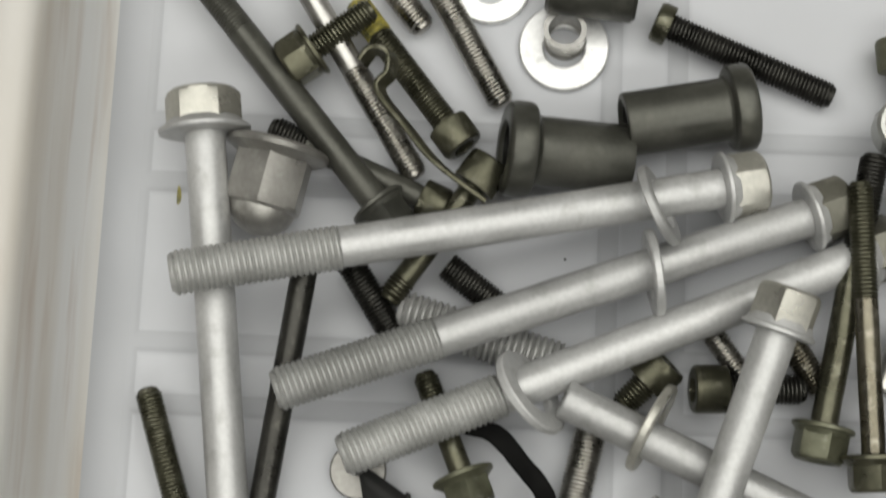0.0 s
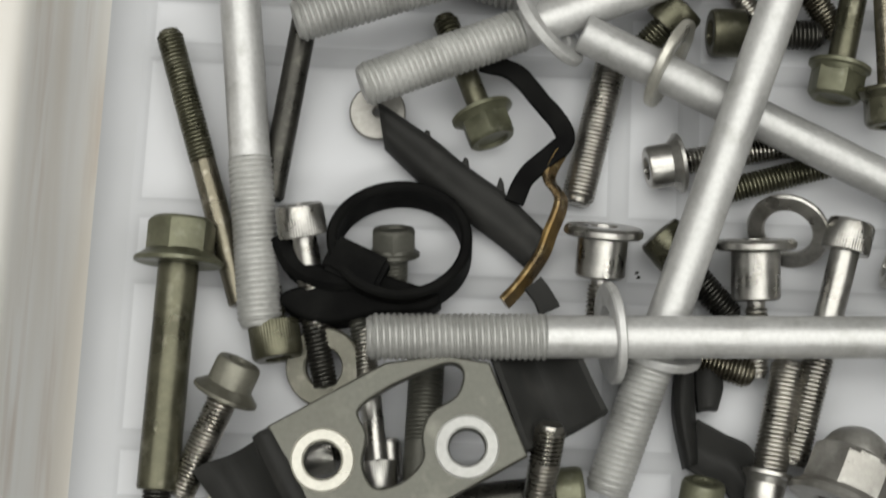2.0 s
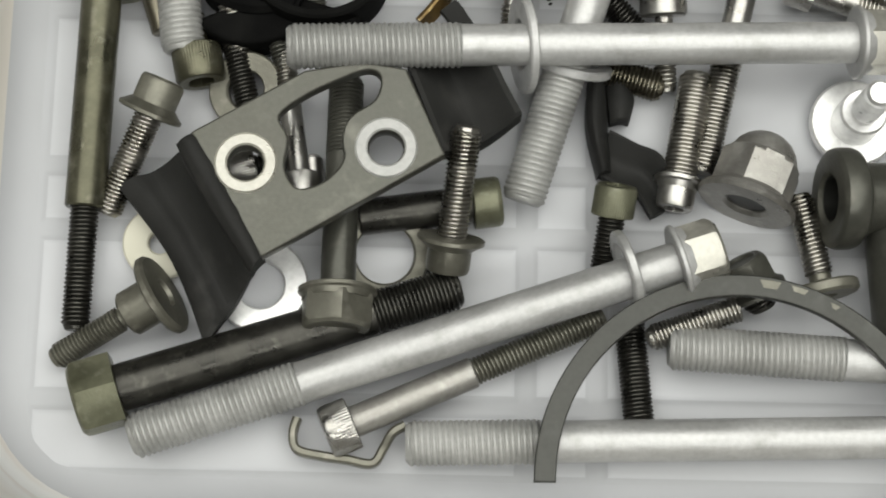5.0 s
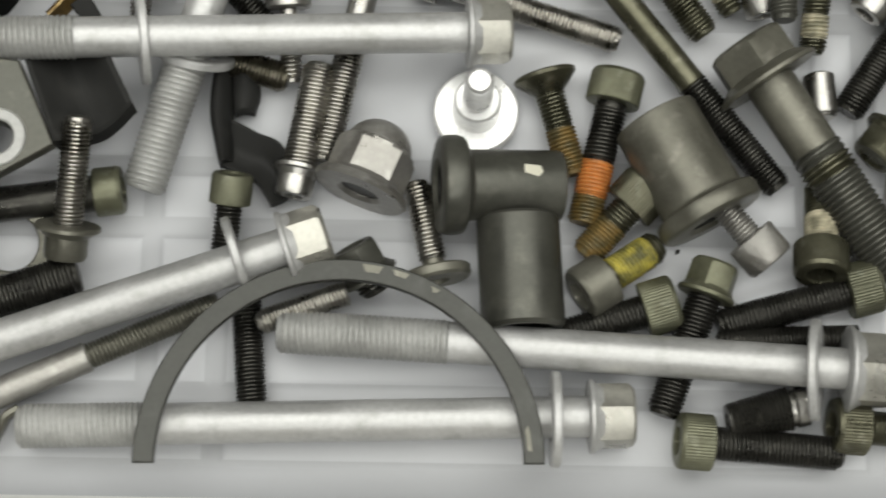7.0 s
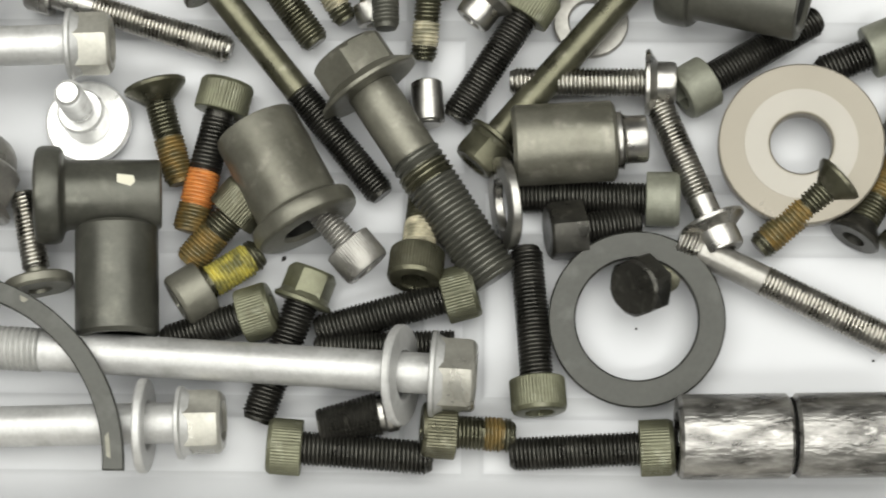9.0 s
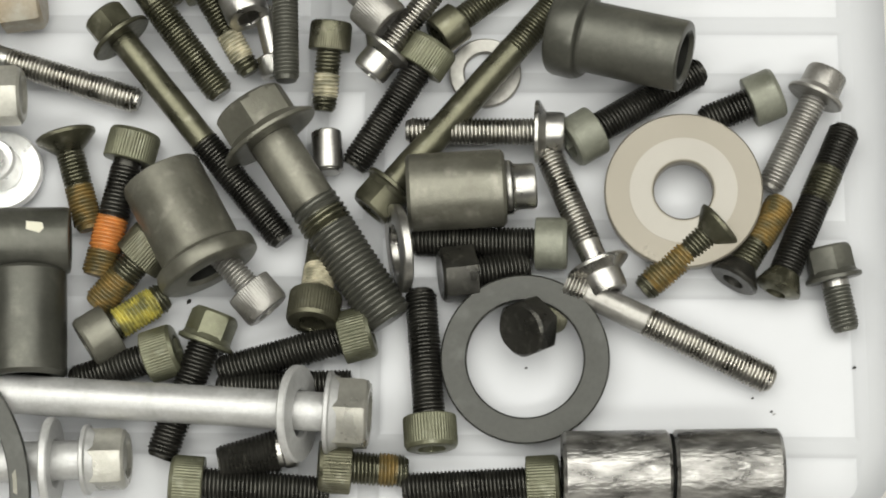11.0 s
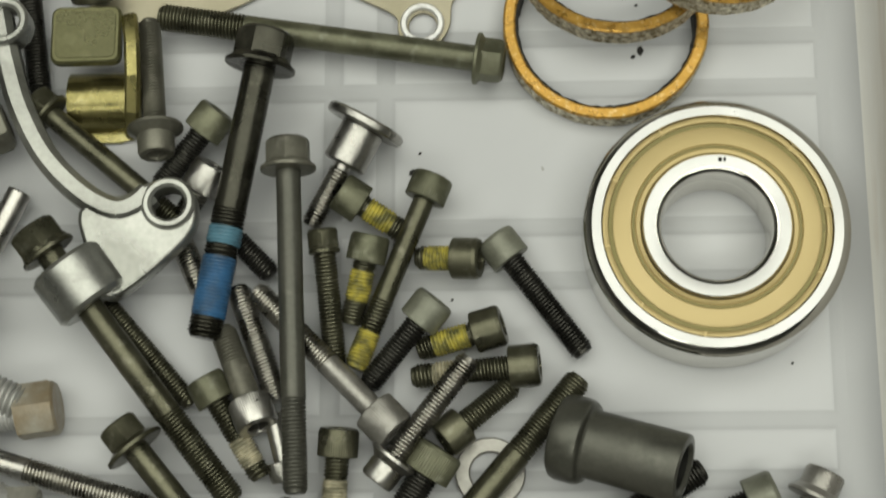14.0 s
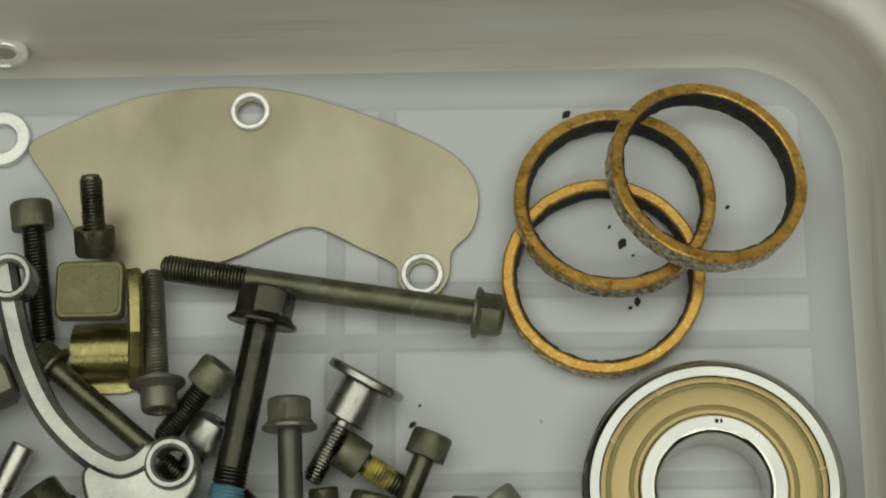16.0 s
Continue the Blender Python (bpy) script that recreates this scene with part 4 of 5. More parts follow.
washer(axis((11.8, 45.8, 14), (7.2, 42.6, 11)), 16.5, 8.6, 1.6, "zinc", "dull zinc washer leaning on a long bolt")
washer(axis((32.9, 39.9, 11), (26.2, 43.5, 10)), 16.5, 8.6, 1.6, "zinc_white", "discoloured washer hanging on a long bolt")
washer(axis((23.3, -7.7, 13), (16.7, -8.6, 14)), 17, 8.6, 1.6, "zinc", "dull zinc washer hanging on a long bolt")
washer(axis((31.5, -9.1, 9), (30.4, -13.5, 6)), 14, 8.6, 1.6, "zinc", "dull zinc washer hanging on a long bolt")
washer(axis((139.9, -66.2, 10.4), (134.2, -65.8, 8.8)), 17.5, 8.6, 1.6, "zinc", "dull zinc washer hanging on a long bolt")
washer(axis((95.5, -74.5, 8), (89.8, -74.5, 8)), 16.5, 8.6, 1.6, "zinc", "dull zinc washer hanging on a long bolt")
washer(axis((40.6, -46.3, 12), (34.9, -48.3, 12)), 13, 8.6, 1.6, "zinc", "dull zinc washer hanging on a long bolt")

# ---- lower middle of the tray ----
cap_screw((107.2, -11.2, 5), (100.3, -39.5, 3), thread=22, patch=[(0.48, 0.76, "orange"), (0.76, 0.97, "rust")], label="olive socket screw with orange thread-lock band")
countersunk((93.6, -11.5, 5), (98.6, -29.4, 3), d=5.4, mat="olive", patch=(0.45, 1.0, "rust"), label="olive countersunk screw with brown thread patch")
flange_bolt((100.3, 11.4, 8), (135.1, -32.1, 3.5), d=5.6, thread=24, shank=5.2, tm="black", label="long slim olive flange bolt with black thread")
bushing((122.8, -39.7, 9), (112.7, -20.9, 9), 15.5, 19.5, 3.6, 9, "grey_pale", "dull grey flanged bushing with a screw through it")
cap_screw((133.2, -46.5, 6), (120.3, -31.7, 8), d=5, hd=9, head="alloy_dull", mat="alloy_dull", label="rough silver socket screw inside the grey bushing")
cap_screw((112.2, -32.2, 6), (100.8, -44.3, 3), head="olive", mat="olive", patch=(0.35, 1.0, "rust"), label="olive socket screw with amber thread lock")
cap_screw((99.3, -52.5, 6), (113.2, -43.1, 4), head="grey_pale", mat="olive", knurl=False, patch=(0.1, 0.85, "yellow"), label="grey socket screw with yellow thread lock")
cap_screw((116.4, -53.1, 5), (97.2, -58.9, 3), label="black socket screw with pale knurled head")
flange_bolt((123.6, -46.5, 6), (113.7, -72.7, 3.5), d=6, af=8, fl=10.5, head="olive_pale", mat="black", spin=15, label="black flange screw with pale hex head")
cap_screw((152.2, -49.9, 5), (124.3, -57.1, 3), label="black socket screw with pale knurled head")
stud((148.3, -59.6, 3), (124.2, -60.2, 3), d=5.5, mat="black", label="black threaded stud under a long bolt")
cap_screw((141.3, -49.3, 8), (143, -32, 3), head="olive", mat="olive", patch=(0.1, 0.5, "cream"), label="dark olive socket screw with cream thread lock")
flange_bolt((128.8, -7.2, 10), (155.2, -48.1, 6), d=9.6, af=13.5, fl=19.5, h=8.5, thread=26, pitch=1.05, head="grey_pale", mat="grey_pale", tm="grey", patch=(0.42, 0.50, "olive"), shank=9.0, spin=12, label="large worn grey hex flange bolt")
stud((143.2, -11.3, 4), (143.7, -18.8, 4), d=6.2, t0=0, mat="steel", label="short polished steel dowel pin")
flange_bolt((151.6, -27.4, 6), (191.3, 18.6, 6), d=5.6, af=8, fl=10.5, thread=19, shank=5.6, head="olive", mat="olive", label="long shiny olive flange bolt")
cap_screw((164.1, 5.4, 7), (148.6, -17.6, 3), head="olive_pale", mat="black", label="black socket screw with pale olive head")
cap_screw((188.3, -12.6, 7), (158.9, -11.5, 5), d=5.2, hd=7.6, h=4.0, flange=12, head="steel", mat="steel", knurl=False, label="stainless steel flanged socket screw")
washer(axis((158.2, -35.3, 9), (153.4, -36.1, 10)), 16.5, 9, 1.8, "steel", "bright steel washer standing on edge")
cap_screw((188.5, -33.8, 5), (160, -32.6, 3), head="pale_head", knurl=False, label="black socket screw with pale grey head")
hex_bolt((164.8, -39.9, 6), (180.8, -37.8, 4), af=9.6, h=6.5, label="black hexagon bolt lying beside a ring")
cap_screw((195.9, -43.8, 7), (184.9, -15.4, 5), d=5.4, hd=7.6, h=4.5, flange=12, thread=20, head="steel", mat="steel", knurl=False, label="stainless steel flanged socket screw")
cap_screw((189.2, -14.5, 5), (214.4, 0.7, 3), head="pale_head", mat="black", knurl=False, label="black socket screw with whitish head")
cap_screw((229.1, -4.2, 5), (215, -9.5, 3), head="pale_head", mat="black", knurl=False, label="short black socket screw with pale head")
cap_screw((238.7, -0.3, 5), (226.9, -22.5, 3), d=5.2, hd=8, h=4.5, flange=11, thread=19, head="alloy_dull", mat="alloy_dull", knurl=False, label="dull silver flange screw by the tray wall")
countersunk((227, -42.9, 5), (241.4, -11.8, 4), hd=8.6, head="olive", mat="black", dome=1.0, patch=(0.5, 0.72, "olive"), label="black screw with olive domed head")
countersunk((218.9, -41.2, 5), (228.7, -25.8, 4), d=5.6, hd=9.6, head="black", mat="olive", patch=(0.35, 1.0, "rust"), label="dark countersunk screw with amber thread")
countersunk((217, -30.4, 7), (202.6, -42.3, 4), d=5.4, hd=9.6, head="olive", mat="olive", patch=(0.3, 0.9, "rust"), label="countersunk screw with amber thread lock")
flange_bolt((236.5, -34.6, 5), (239.6, -49.8, 3), d=5.4, af=8, fl=10.6, head="grey", mat="steel", tm="grey", thread=8, shank=5.2, label="short dull grey flange bolt by the wall")
hex_bolt((179.2, -51.3, 11), (186.3, -47.1, 3), af=9.8, h=4.6, mat="olive", spin=15, label="black hexagon bolt seen inside the ring")
stud((187.8, -41.6, 7), (225.1, -59.4, 3.5), d=5.6, t0=25, t1=4, mat="alloy_dull", tm="steel_thread", label="stainless stud with smooth waist and long thread")
cap_screw((186.3, -78, 5), (158.4, -79, 3), label="black socket screw with olive knurled head")
cap_screw((115.8, -77.6, 5), (144, -79.6, 3), label="black socket screw with pale knurled head")
taper_plug((124.6, -74.2, 5), (138.5, -71.4, 5), "dark tapered threaded plug half under a washer")
cap_screw((142.5, -74.9, 5), (158.2, -75.7, 3), head="olive", mat="olive", patch=(0.5, 0.85, "rust"), label="olive screw with orange thread rings")
cap_screw((163.1, -72, 5), (161.1, -42.5, 3), label="black socket screw with grey head")
bushing((74.4, -34, 11), (96.2, -33.1, 7.5), 12.5, 17.5, 5.0, 8, "grey", "dark grey flanged bushing with a yellow paint fleck", chip=(16, 80, 1.2, 1.6))
bushing((89.4, -59, 8), (88.5, -39, 8), 14.6, 14.6, 0, 10, "grey", "dark grey plain sleeve with a dark bore")
bushing((158.7, -24.6, 8), (177, -23.7, 8), 14.5, 14.5, 0, 9, "grey_pale", "grey sleeve holding a chrome bush")
bushing((177, -23.7, 8), (182.7, -23.3, 8), 8.6, 10.2, 1.2, 5.5, "steel", "chrome bush in the end of a grey sleeve")
bushing((186.9, 7.3, 8.6), (210.4, -0.8, 15), 13.5, 17, 6.5, 9, "grey", "dark grey flanged bushing with open bore")

# ---- lower left of the tray ----
dome_nut((60.7, -34.8, 8.2), (66, -21.8, 7.5), fl=17.6, mat="alloy_dull", label="silver-grey flanged dome nut", spin=20)
dome_nut((-34.4, 89, 10), (-38.1, 72.7, 9), mat="alloy_dull", label="worn flanged dome nut against a long bolt")
shoulder_bolt((81.4, -18.1, 1.5), (81.6, -18.4, 21), disc=15.6, td=2, body=8.4, bl=7, d=5.2, mat="white_steel", label="bright shoulder screw standing on its wide head")
shoulder_bolt((74.6, -49.9, 5), (70.9, -32.4, 5), disc=12.4, td=2.2, body=5.2, bl=0.6, d=5.0, mat="grey_pale", tm="steel_thread", label="dark grey screw with wide pan head")
flange_bolt((59.5, -44.4, 8), (63.8, -51.5, 5), d=6, af=8, fl=11, head="grey", mat="black", label="dark flange nut under the half ring")
stud((59, -52.8, 9), (44.2, -57.9, 8), d=4.6, mat="steel", label="tarnished steel fully threaded rod")
stud((41, -53.1, 3), (42.5, -71.5, 3), d=5.4, mat="black", label="black threaded stud lying on the floor")
hex_bolt((-52.2, -69.4, 7.4), (11.4, -48.9, 5), d=7.6, af=12, h=7.5, thread=15, head="olive_pale", mat="black", shank=8.2, label="long glossy black bolt with olive hex head")
cap_screw((-10.5, -74.3, 6), (36.1, -54.1, 5), d=4.8, hd=9, h=5, thread=24, shank=5.4, head="steel", mat="alloy_dull", tm="grey_pale", label="long silver socket screw with knurled head")
shoulder_bolt((-37.6, -51, 9), (-56.5, -61.3, 3), disc=14.5, td=1.8, body=8, bl=6, d=4.6, mat="grey_pale", label="worn grey shoulder bolt with wide head")
flange_bolt((-50.6, 10.5, 9), (-53.4, -56.3, 4), d=5.0, af=10.5, fl=15.5, h=8, thread=21, shank=7.0, head="olive_pale", mat="olive", tm="black", spin=10, label="long stepped olive flange bolt along the wall")
cap_screw((-39.1, -14.2, 11), (-48.9, -35.8, 4), d=5.2, hd=7.8, h=5, flange=11.4, head="grey_pale", mat="steel", knurl=False, label="silver flange socket screw with hex recess")
cap_screw((-33.4, -12.7, 5), (-36, 0.2, 5), d=5, hd=8.8, h=6.4, head="olive", mat="olive", label="olive cap under the long bolts")
washer(axis((-25.4, -13.5, 3), (-26.9, -14.5, 9)), 13.6, 6.6, 1.6, "grey_pale", "worn steel washer leaning under a bracket")
cap_screw((-30.8, 13.1, 11), (-26.9, -8, 4), d=4.6, hd=8.4, h=5.4, thread=11, shank=4.6, head="steel", mat="steel", label="polished knurled socket screw")
flange_bolt((-14.5, 10.1, 8), (-14.3, 1.6, 4), d=5, af=7.2, fl=9, h=5, head="grey", mat="grey", label="small dark flange screw inside the black loop")
flange_bolt((2.1, 26.2, 8), (-7.1, 48.9, 6), d=4.6, af=8, fl=11, h=6, thread=6, head="olive_pale", mat="olive", label="olive flange bolt with pale hex head")
stud((23, 43.5, 4), (17.1, 17.2, 3.5), d=5.9, mat="steel", label="bright fully threaded stud")
cap_screw((28.9, 22.7, 6), (57, 28.8, 4), d=4.6, hd=7.6, h=4.6, flange=10.5, head="steel", mat="steel", knurl=False, label="silver flange socket screw")
stud((42.3, 19.6, 3), (62.9, 25.6, 3), d=4.6, mat="olive", label="aged olive fully threaded stud")
shoulder_bolt((21.4, 11.2, 10), (20.5, -5.7, 4), disc=13.6, td=1.8, body=8.6, bl=7, d=4, mat="steel", label="silver shoulder bolt with wide thin head")
shoulder_bolt((47.1, 9.7, 10), (48.2, -12.6, 4), disc=14, td=1.8, body=8.4, bl=8.5, d=4, mat="steel", label="silver shoulder bolt with wide thin head")
washer(axis((53.7, 12.8, 5), (51.6, 8.6, 9)), 14.5, 8.5, 1.2, "steel", "thin steel washer leaning on a bolt")
cap_screw((63.8, 13.6, 9), (54.2, -27.3, 4), d=5.5, hd=8.2, h=5.4, thread=22, shank=5.0, head="steel", mat="steel", label="slim silver socket screw with knurled head")
cap_screw((70.1, 6.9, 6), (106.9, -4.7, 4), d=5.2, hd=7.8, h=5, thread=26, shank=4.8, head="steel", mat="steel", label="slim stainless screw with knurled head")
cap_screw((48.9, -34.6, 5), (53.4, -10.9, 6), d=6.2, hd=6.6, h=4, flange=8.6, head="steel", mat="steel", knurl=False, label="steel flange screw beside a dome nut")
stud((36, -9, 5), (47, -12.3, 4), d=5.8, mat="bronze", label="short tarnished brown threaded stud")
cap_screw((38.7, -31.5, 9), (36.7, -45.3, 3), d=4.8, hd=7.4, h=5.4, head="olive_pale", mat="black", label="black screw with pale olive knurled head")
flange_bolt((-8.9, -57.3, 10), (-8, -12.5, 6), d=6.2, af=11.3, fl=13.4, h=7, thread=14, shank=6, head="grey_pale", mat="grey", spin=10, label="worn grey flange bolt under the bracket")
cap_screw((-15.1, -35, 8), (-19.3, -5.5, 5), d=4, hd=6.6, h=5, thread=10, shank=3.8, head="steel", mat="steel", label="small silver knurled screw under the bracket")
cap_screw((-28.3, -29.6, 7), (-18.1, -26.8, 6), d=4, hd=7, h=5, head="steel", mat="black", label="knurled steel screw beneath the bracket hole")
stud((-13.3, -32.1, 4), (-14, -26.2, 4), d=4.4, t0=0, mat="steel", label="short polished steel dowel under the bracket")
cap_screw((9.6, -46.6, 7), (12.7, -24.3, 17), d=5.3, hd=7.6, h=4.6, flange=11.6, head="grey_pale", mat="steel", knurl=False, label="silver flange socket screw leaning on the bracket")
cap_screw((19, -33.5, 5), (-5.2, -36.7, 5), d=6.6, hd=8.8, h=5, thread=0, shank=6.4, head="olive_pale", mat="black", knurl=False, label="dark polished pin screw under the bracket")
washer(flat(-1.1, -42.5, 2.2, 14, 6), 15.4, 10.2, 2.0, "grey_pale", "dull steel ring tilted beneath a pin")
washer(flat(-22.4, -48, 0.1), 16.4, 8.2, 1.4, "white_steel", "bright white washer under the bracket")
washer(flat(-39.9, -40.8, 0.2), 13, 4, 2, "ivory", "ivory plastic disc under the bracket")

# ---- upper left of the tray ----
flange_bolt((-12.6, 74.5, 8), (-52.5, 123.2, 8), d=5.4, af=8, fl=10.6, thread=16, shank=5.4, head="grey", mat="grey", label="long dark grey flange bolt")
stud((-33.5, 123.3, 9), (-10.1, 85.7, 5), d=5, t0=22, mat="steel", label="bright stud with long fine thread")
flange_bolt((-34.2, 104.2, 8), (-19.1, 114.9, 10), d=5, af=8.6, fl=10.6, head="olive", mat="olive", label="olive flange screw leaning on a rod")
cap_screw((-1.3, 90.3, 7), (-21.9, 117.5, 5), d=5, hd=7.8, h=5.4, head="olive", mat="olive", patch=(0.75, 1.0, "yellow"), label="olive socket screw with yellow tip")
cap_screw((-4.3, 79.2, 5), (-36.1, 93.5, 5), d=5, hd=7.4, h=5, thread=7, shank=4.6, head="olive", mat="grey", tm="black", label="dark screw under a grey rod")
cap_screw((3.8, 87.8, 8), (-13.8, 62.6, 6), d=4.8, hd=8.2, h=6, thread=4, head="olive", mat="olive", label="olive socket screw among long bolts")
stud((-8.7, 124, 6), (5.2, 100.1, 3.4), d=5.3, mat="steel", label="bright fully threaded steel stud")
stud((-17.1, 123.5, 4), (-9.7, 114.3, 3), d=5.2, mat="steel", label="bright fully threaded steel stud")
washer(flat(16.5, 111.6, 0.1), 16.8, 7.6, 1.4, "white_steel", "bright flat washer on the tray floor")
bushing((16.7, 112.8, 1.6), (16.4, 113.2, 7), 7.4, 7.4, 0, 6.7, "steel", "thin split steel sleeve on a washer")
washer(flat(2.6, 123.4, 0.1), 15, 7, 1.4, "white_steel", "bright flat washer on the tray floor")
bushing((29.6, 121, 8), (13.1, 122.7, 8), 13, 13, 0, 8, "grey", "dark grey plain steel sleeve")
cap_screw((33, 116, 5), (65.1, 102.8, 3), d=5.2, hd=7.6, h=3, head="olive", mat="black", knurl=False, label="black screw with round olive head")
bushing((5.6, 89.3, 11.5), (28.2, 88.6, 7.5), 12.6, 17.2, 5.4, 9, "grey", "dark grey flanged bushing with open bore")
bushing((50.1, 98.9, 9), (27, 94.4, 10), 11.6, 16, 4.6, 8, "grey", "dark grey flanged steel bushing")
flange_bolt((70.6, 30.4, 10), (67.8, 83.2, 15), d=4.6, af=8.6, fl=12, thread=20, shank=4.2, head="olive", mat="bronze", tm="olive", label="long glossy bronze flange bolt")
flange_bolt((61, 35.5, 8), (71.3, 89.2, 11), d=5.2, af=8.6, fl=11, thread=18, shank=4.8, head="olive_pale", mat="olive", tm="black", spin=10, label="long olive flange bolt")
cap_screw((39.8, 47.8, 6), (59.3, 48.6, 4), d=5.4, hd=8.6, h=6, head="olive", mat="black", knurl=False, label="dark screw beneath the long bolts")
stud((56.6, 57.2, 6), (62.3, 49.1, 4), d=5, mat="bronze", label="bronze threaded stud beneath a bolt head")
stud((41.5, 61.2, 4), (48.4, 51.3, 4), d=4.4, mat="steel", label="steel threaded stud beneath the long bolts")
stud((-40.4, -3.1, 4), (-55.7, 44.6, 6), d=4.8, t0=24, mat="bronze", tm="olive", label="olive stud with thread at its upper end")
stud((-28.3, 68.3, 12), (-36.2, 15.6, 5), d=5, t0=0, mat="black", label="glossy black smooth steel pin")
stud((16.5, 51.9, 4), (-11.6, 60.6, 4), d=8, pitch=1.25, mat="zinc_thread", label="grey threaded bolt end beneath the long bolts")
stud((-3.9, 68.8, 6), (6.5, 61.1, 4), d=5.4, mat="black", label="black oxide fully threaded stud")
stud((-21.3, 69.1, 6), (-12.2, 55, 4), d=5.4, mat="black", label="black oxide fully threaded stud")
stud((-18.6, -11.1, 5), (-20.2, -5.4, 6), d=3.6, mat="grey", label="thin dark fully threaded stud")
stud((-25.1, -17, 4), (-29.1, -0.6, 5), d=4.4, mat="black", label="black threaded stud below the loop")

# ---- right half of the tray ----
flange_bolt((83.7, 49.6, 16), (122.8, -3.3, 4), d=5.8, af=9.6, fl=11.5, thread=21, shank=5.6, head="olive", mat="olive", label="long olive bolt through the lever boss")
stud((95.3, 38.6, 6), (113.8, 16.4, 3), d=4.4, mat="olive", label="dark olive fully threaded stud")
flange_bolt((130.1, 90.8, 14), (117.3, 28.7, 8), d=7, af=10.6, fl=14.6, h=8, thread=26, shank=6.6, head="dark_bolt", mat="dark_bolt", tm="dark_bolt", patch=[(0.60, 0.665, "blue_pale"), (0.71, 0.93, "blue")], spin=12, label="dark flange bolt with blue thread lock")
flange_bolt((134.3, 67.6, 13), (136.1, -2.9, 11), d=5.0, af=8.6, fl=11.2, h=6.5, thread=18, shank=5.0, head="grey_pale", mat="grey", label="long grey flange bolt lying across the others")
flange_bolt((140.9, 49.9, 9), (143.2, 23, 4), d=4.8, af=6, fl=6.4, h=5, thread=22, head="olive", mat="olive", label="olive hex screw among socket screws")
cap_screw((163.5, 60.8, 8), (147.3, 22.7, 5), d=4.8, hd=8.4, h=5.4, thread=14, shank=4.4, head="olive_pale", mat="olive", patch=(0.8, 1.0, "yellow"), label="olive socket screw with yellow tip")
cap_screw((144.2, 58.3, 8), (157.1, 50.1, 4), d=5, hd=8.2, h=5.6, head="olive_pale", mat="olive", patch=(0.1, 0.7, "yellow"), label="olive socket screw with yellow thread lock")
cap_screw((150.7, 48.8, 8), (146.4, 31.8, 4), d=5, hd=8, h=5.6, head="olive_pale", mat="olive", patch=(0.15, 0.65, "yellow"), label="olive socket screw with yellow thread lock")
cap_screw((172.5, 43.5, 7), (160, 44.8, 4), d=5, hd=8.4, h=5.6, head="olive", mat="olive", knurl=False, patch=(0.0, 0.8, "yellow"), label="short socket screw with yellow thread lock")
cap_screw((175.2, 48.5, 5), (192.5, 24.9, 3), d=5, hd=8.4, h=6, head="pale_head", mat="black", knurl=False, label="black socket screw with whitish head")
cap_screw((163.6, 35.2, 8), (149.7, 19.2, 3), d=5, hd=8.4, h=6, head="pale_head", mat="black", knurl=False, label="black socket screw with pale head")
cap_screw((176.7, 29.9, 7), (160.1, 25.9, 4), d=5, hd=8.4, h=6, head="olive", mat="olive", knurl=False, patch=(0.1, 0.75, "yellow"), label="socket screw with yellow thread lock")
cap_screw((183.8, 21.7, 7), (158.9, 20.4, 4), d=5, hd=8.6, h=6, head="olive", mat="olive", knurl=False, patch=(0.45, 0.8, "cream"), label="socket screw with cream thread lock")
cap_screw((151.3, -1, 8), (169.9, 22, 11), d=4.9, hd=7, h=4.6, flange=10, head="steel", mat="steel", knurl=False, label="stainless steel flanged socket screw")
cap_screw((155.5, 8.3, 9), (127.7, 37.8, 7), d=5, hd=9, h=6.6, thread=21, shank=4.8, head="alloy_dull", mat="alloy_dull", tm="steel_thread", label="silver socket screw with knurled head")
cap_screw((164.3, 7, 6), (178.2, 18.2, 4), d=5, hd=8, h=5.4, head="olive", mat="olive", knurl=False, label="olive socket screw over a washer")
# dull steel in place of white: the washer's shade is in its colour
washer(flat(173.5, 1.4, 0.1), 14, 8, 1.2, "alloy_dull", "bright washer under an olive bolt, greyed for its shade")
cap_screw((144.2, 9.9, 7), (142.6, -6.3, 3), d=5, hd=8, h=5.6, head="olive", mat="olive", patch=(0.4, 0.8, "cream"), label="olive knurled socket screw with cream thread lock")
cap_screw((128.6, 9.9, 9), (120.6, 30.4, 5), d=5.4, hd=8.6, h=6, thread=8, shank=5.4, head="steel", mat="grey_pale", label="worn silver socket screw")
cap_screw((117.1, 20.6, 7), (128.2, 1.4, 3), d=4.8, hd=8, h=5.6, head="olive_pale", mat="olive", patch=(0.5, 0.85, "cream"), knurl=False, label="olive socket screw with cream thread lock")
cap_screw((134, 0.1, 4), (131, 12.9, 6), d=4, hd=7, h=4, thread=0, shank=4, head="steel", mat="steel", label="small silver knurled screw")
stud((131.8, 16.1, 5), (123.6, 38.8, 5), d=5, mat="steel", label="plain steel fully threaded stud")
stud((116.2, 38.9, 5), (111.3, 50.5, 5), d=5, mat="steel", label="plain steel fully threaded stud")
stud((123.1, 49.4, 4), (129.7, 42.6, 3), d=4.8, mat="black", label="short black oxide threaded stud")
shoulder_bolt((150.2, 73.0, 8.5), (138.2, 52.3, 4.5), disc=17, td=2, body=9.2, bl=8.5, d=4.6, mat="steel", label="silver shoulder bolt with wide thin head")
flange_bolt((178.2, 85.3, 7), (106.6, 98.3, 5), d=5.8, af=8.2, fl=10.8, h=6, thread=18, shank=5.4, head="olive_pale", mat="olive_pale", tm="olive", label="long grey-olive flange bolt")
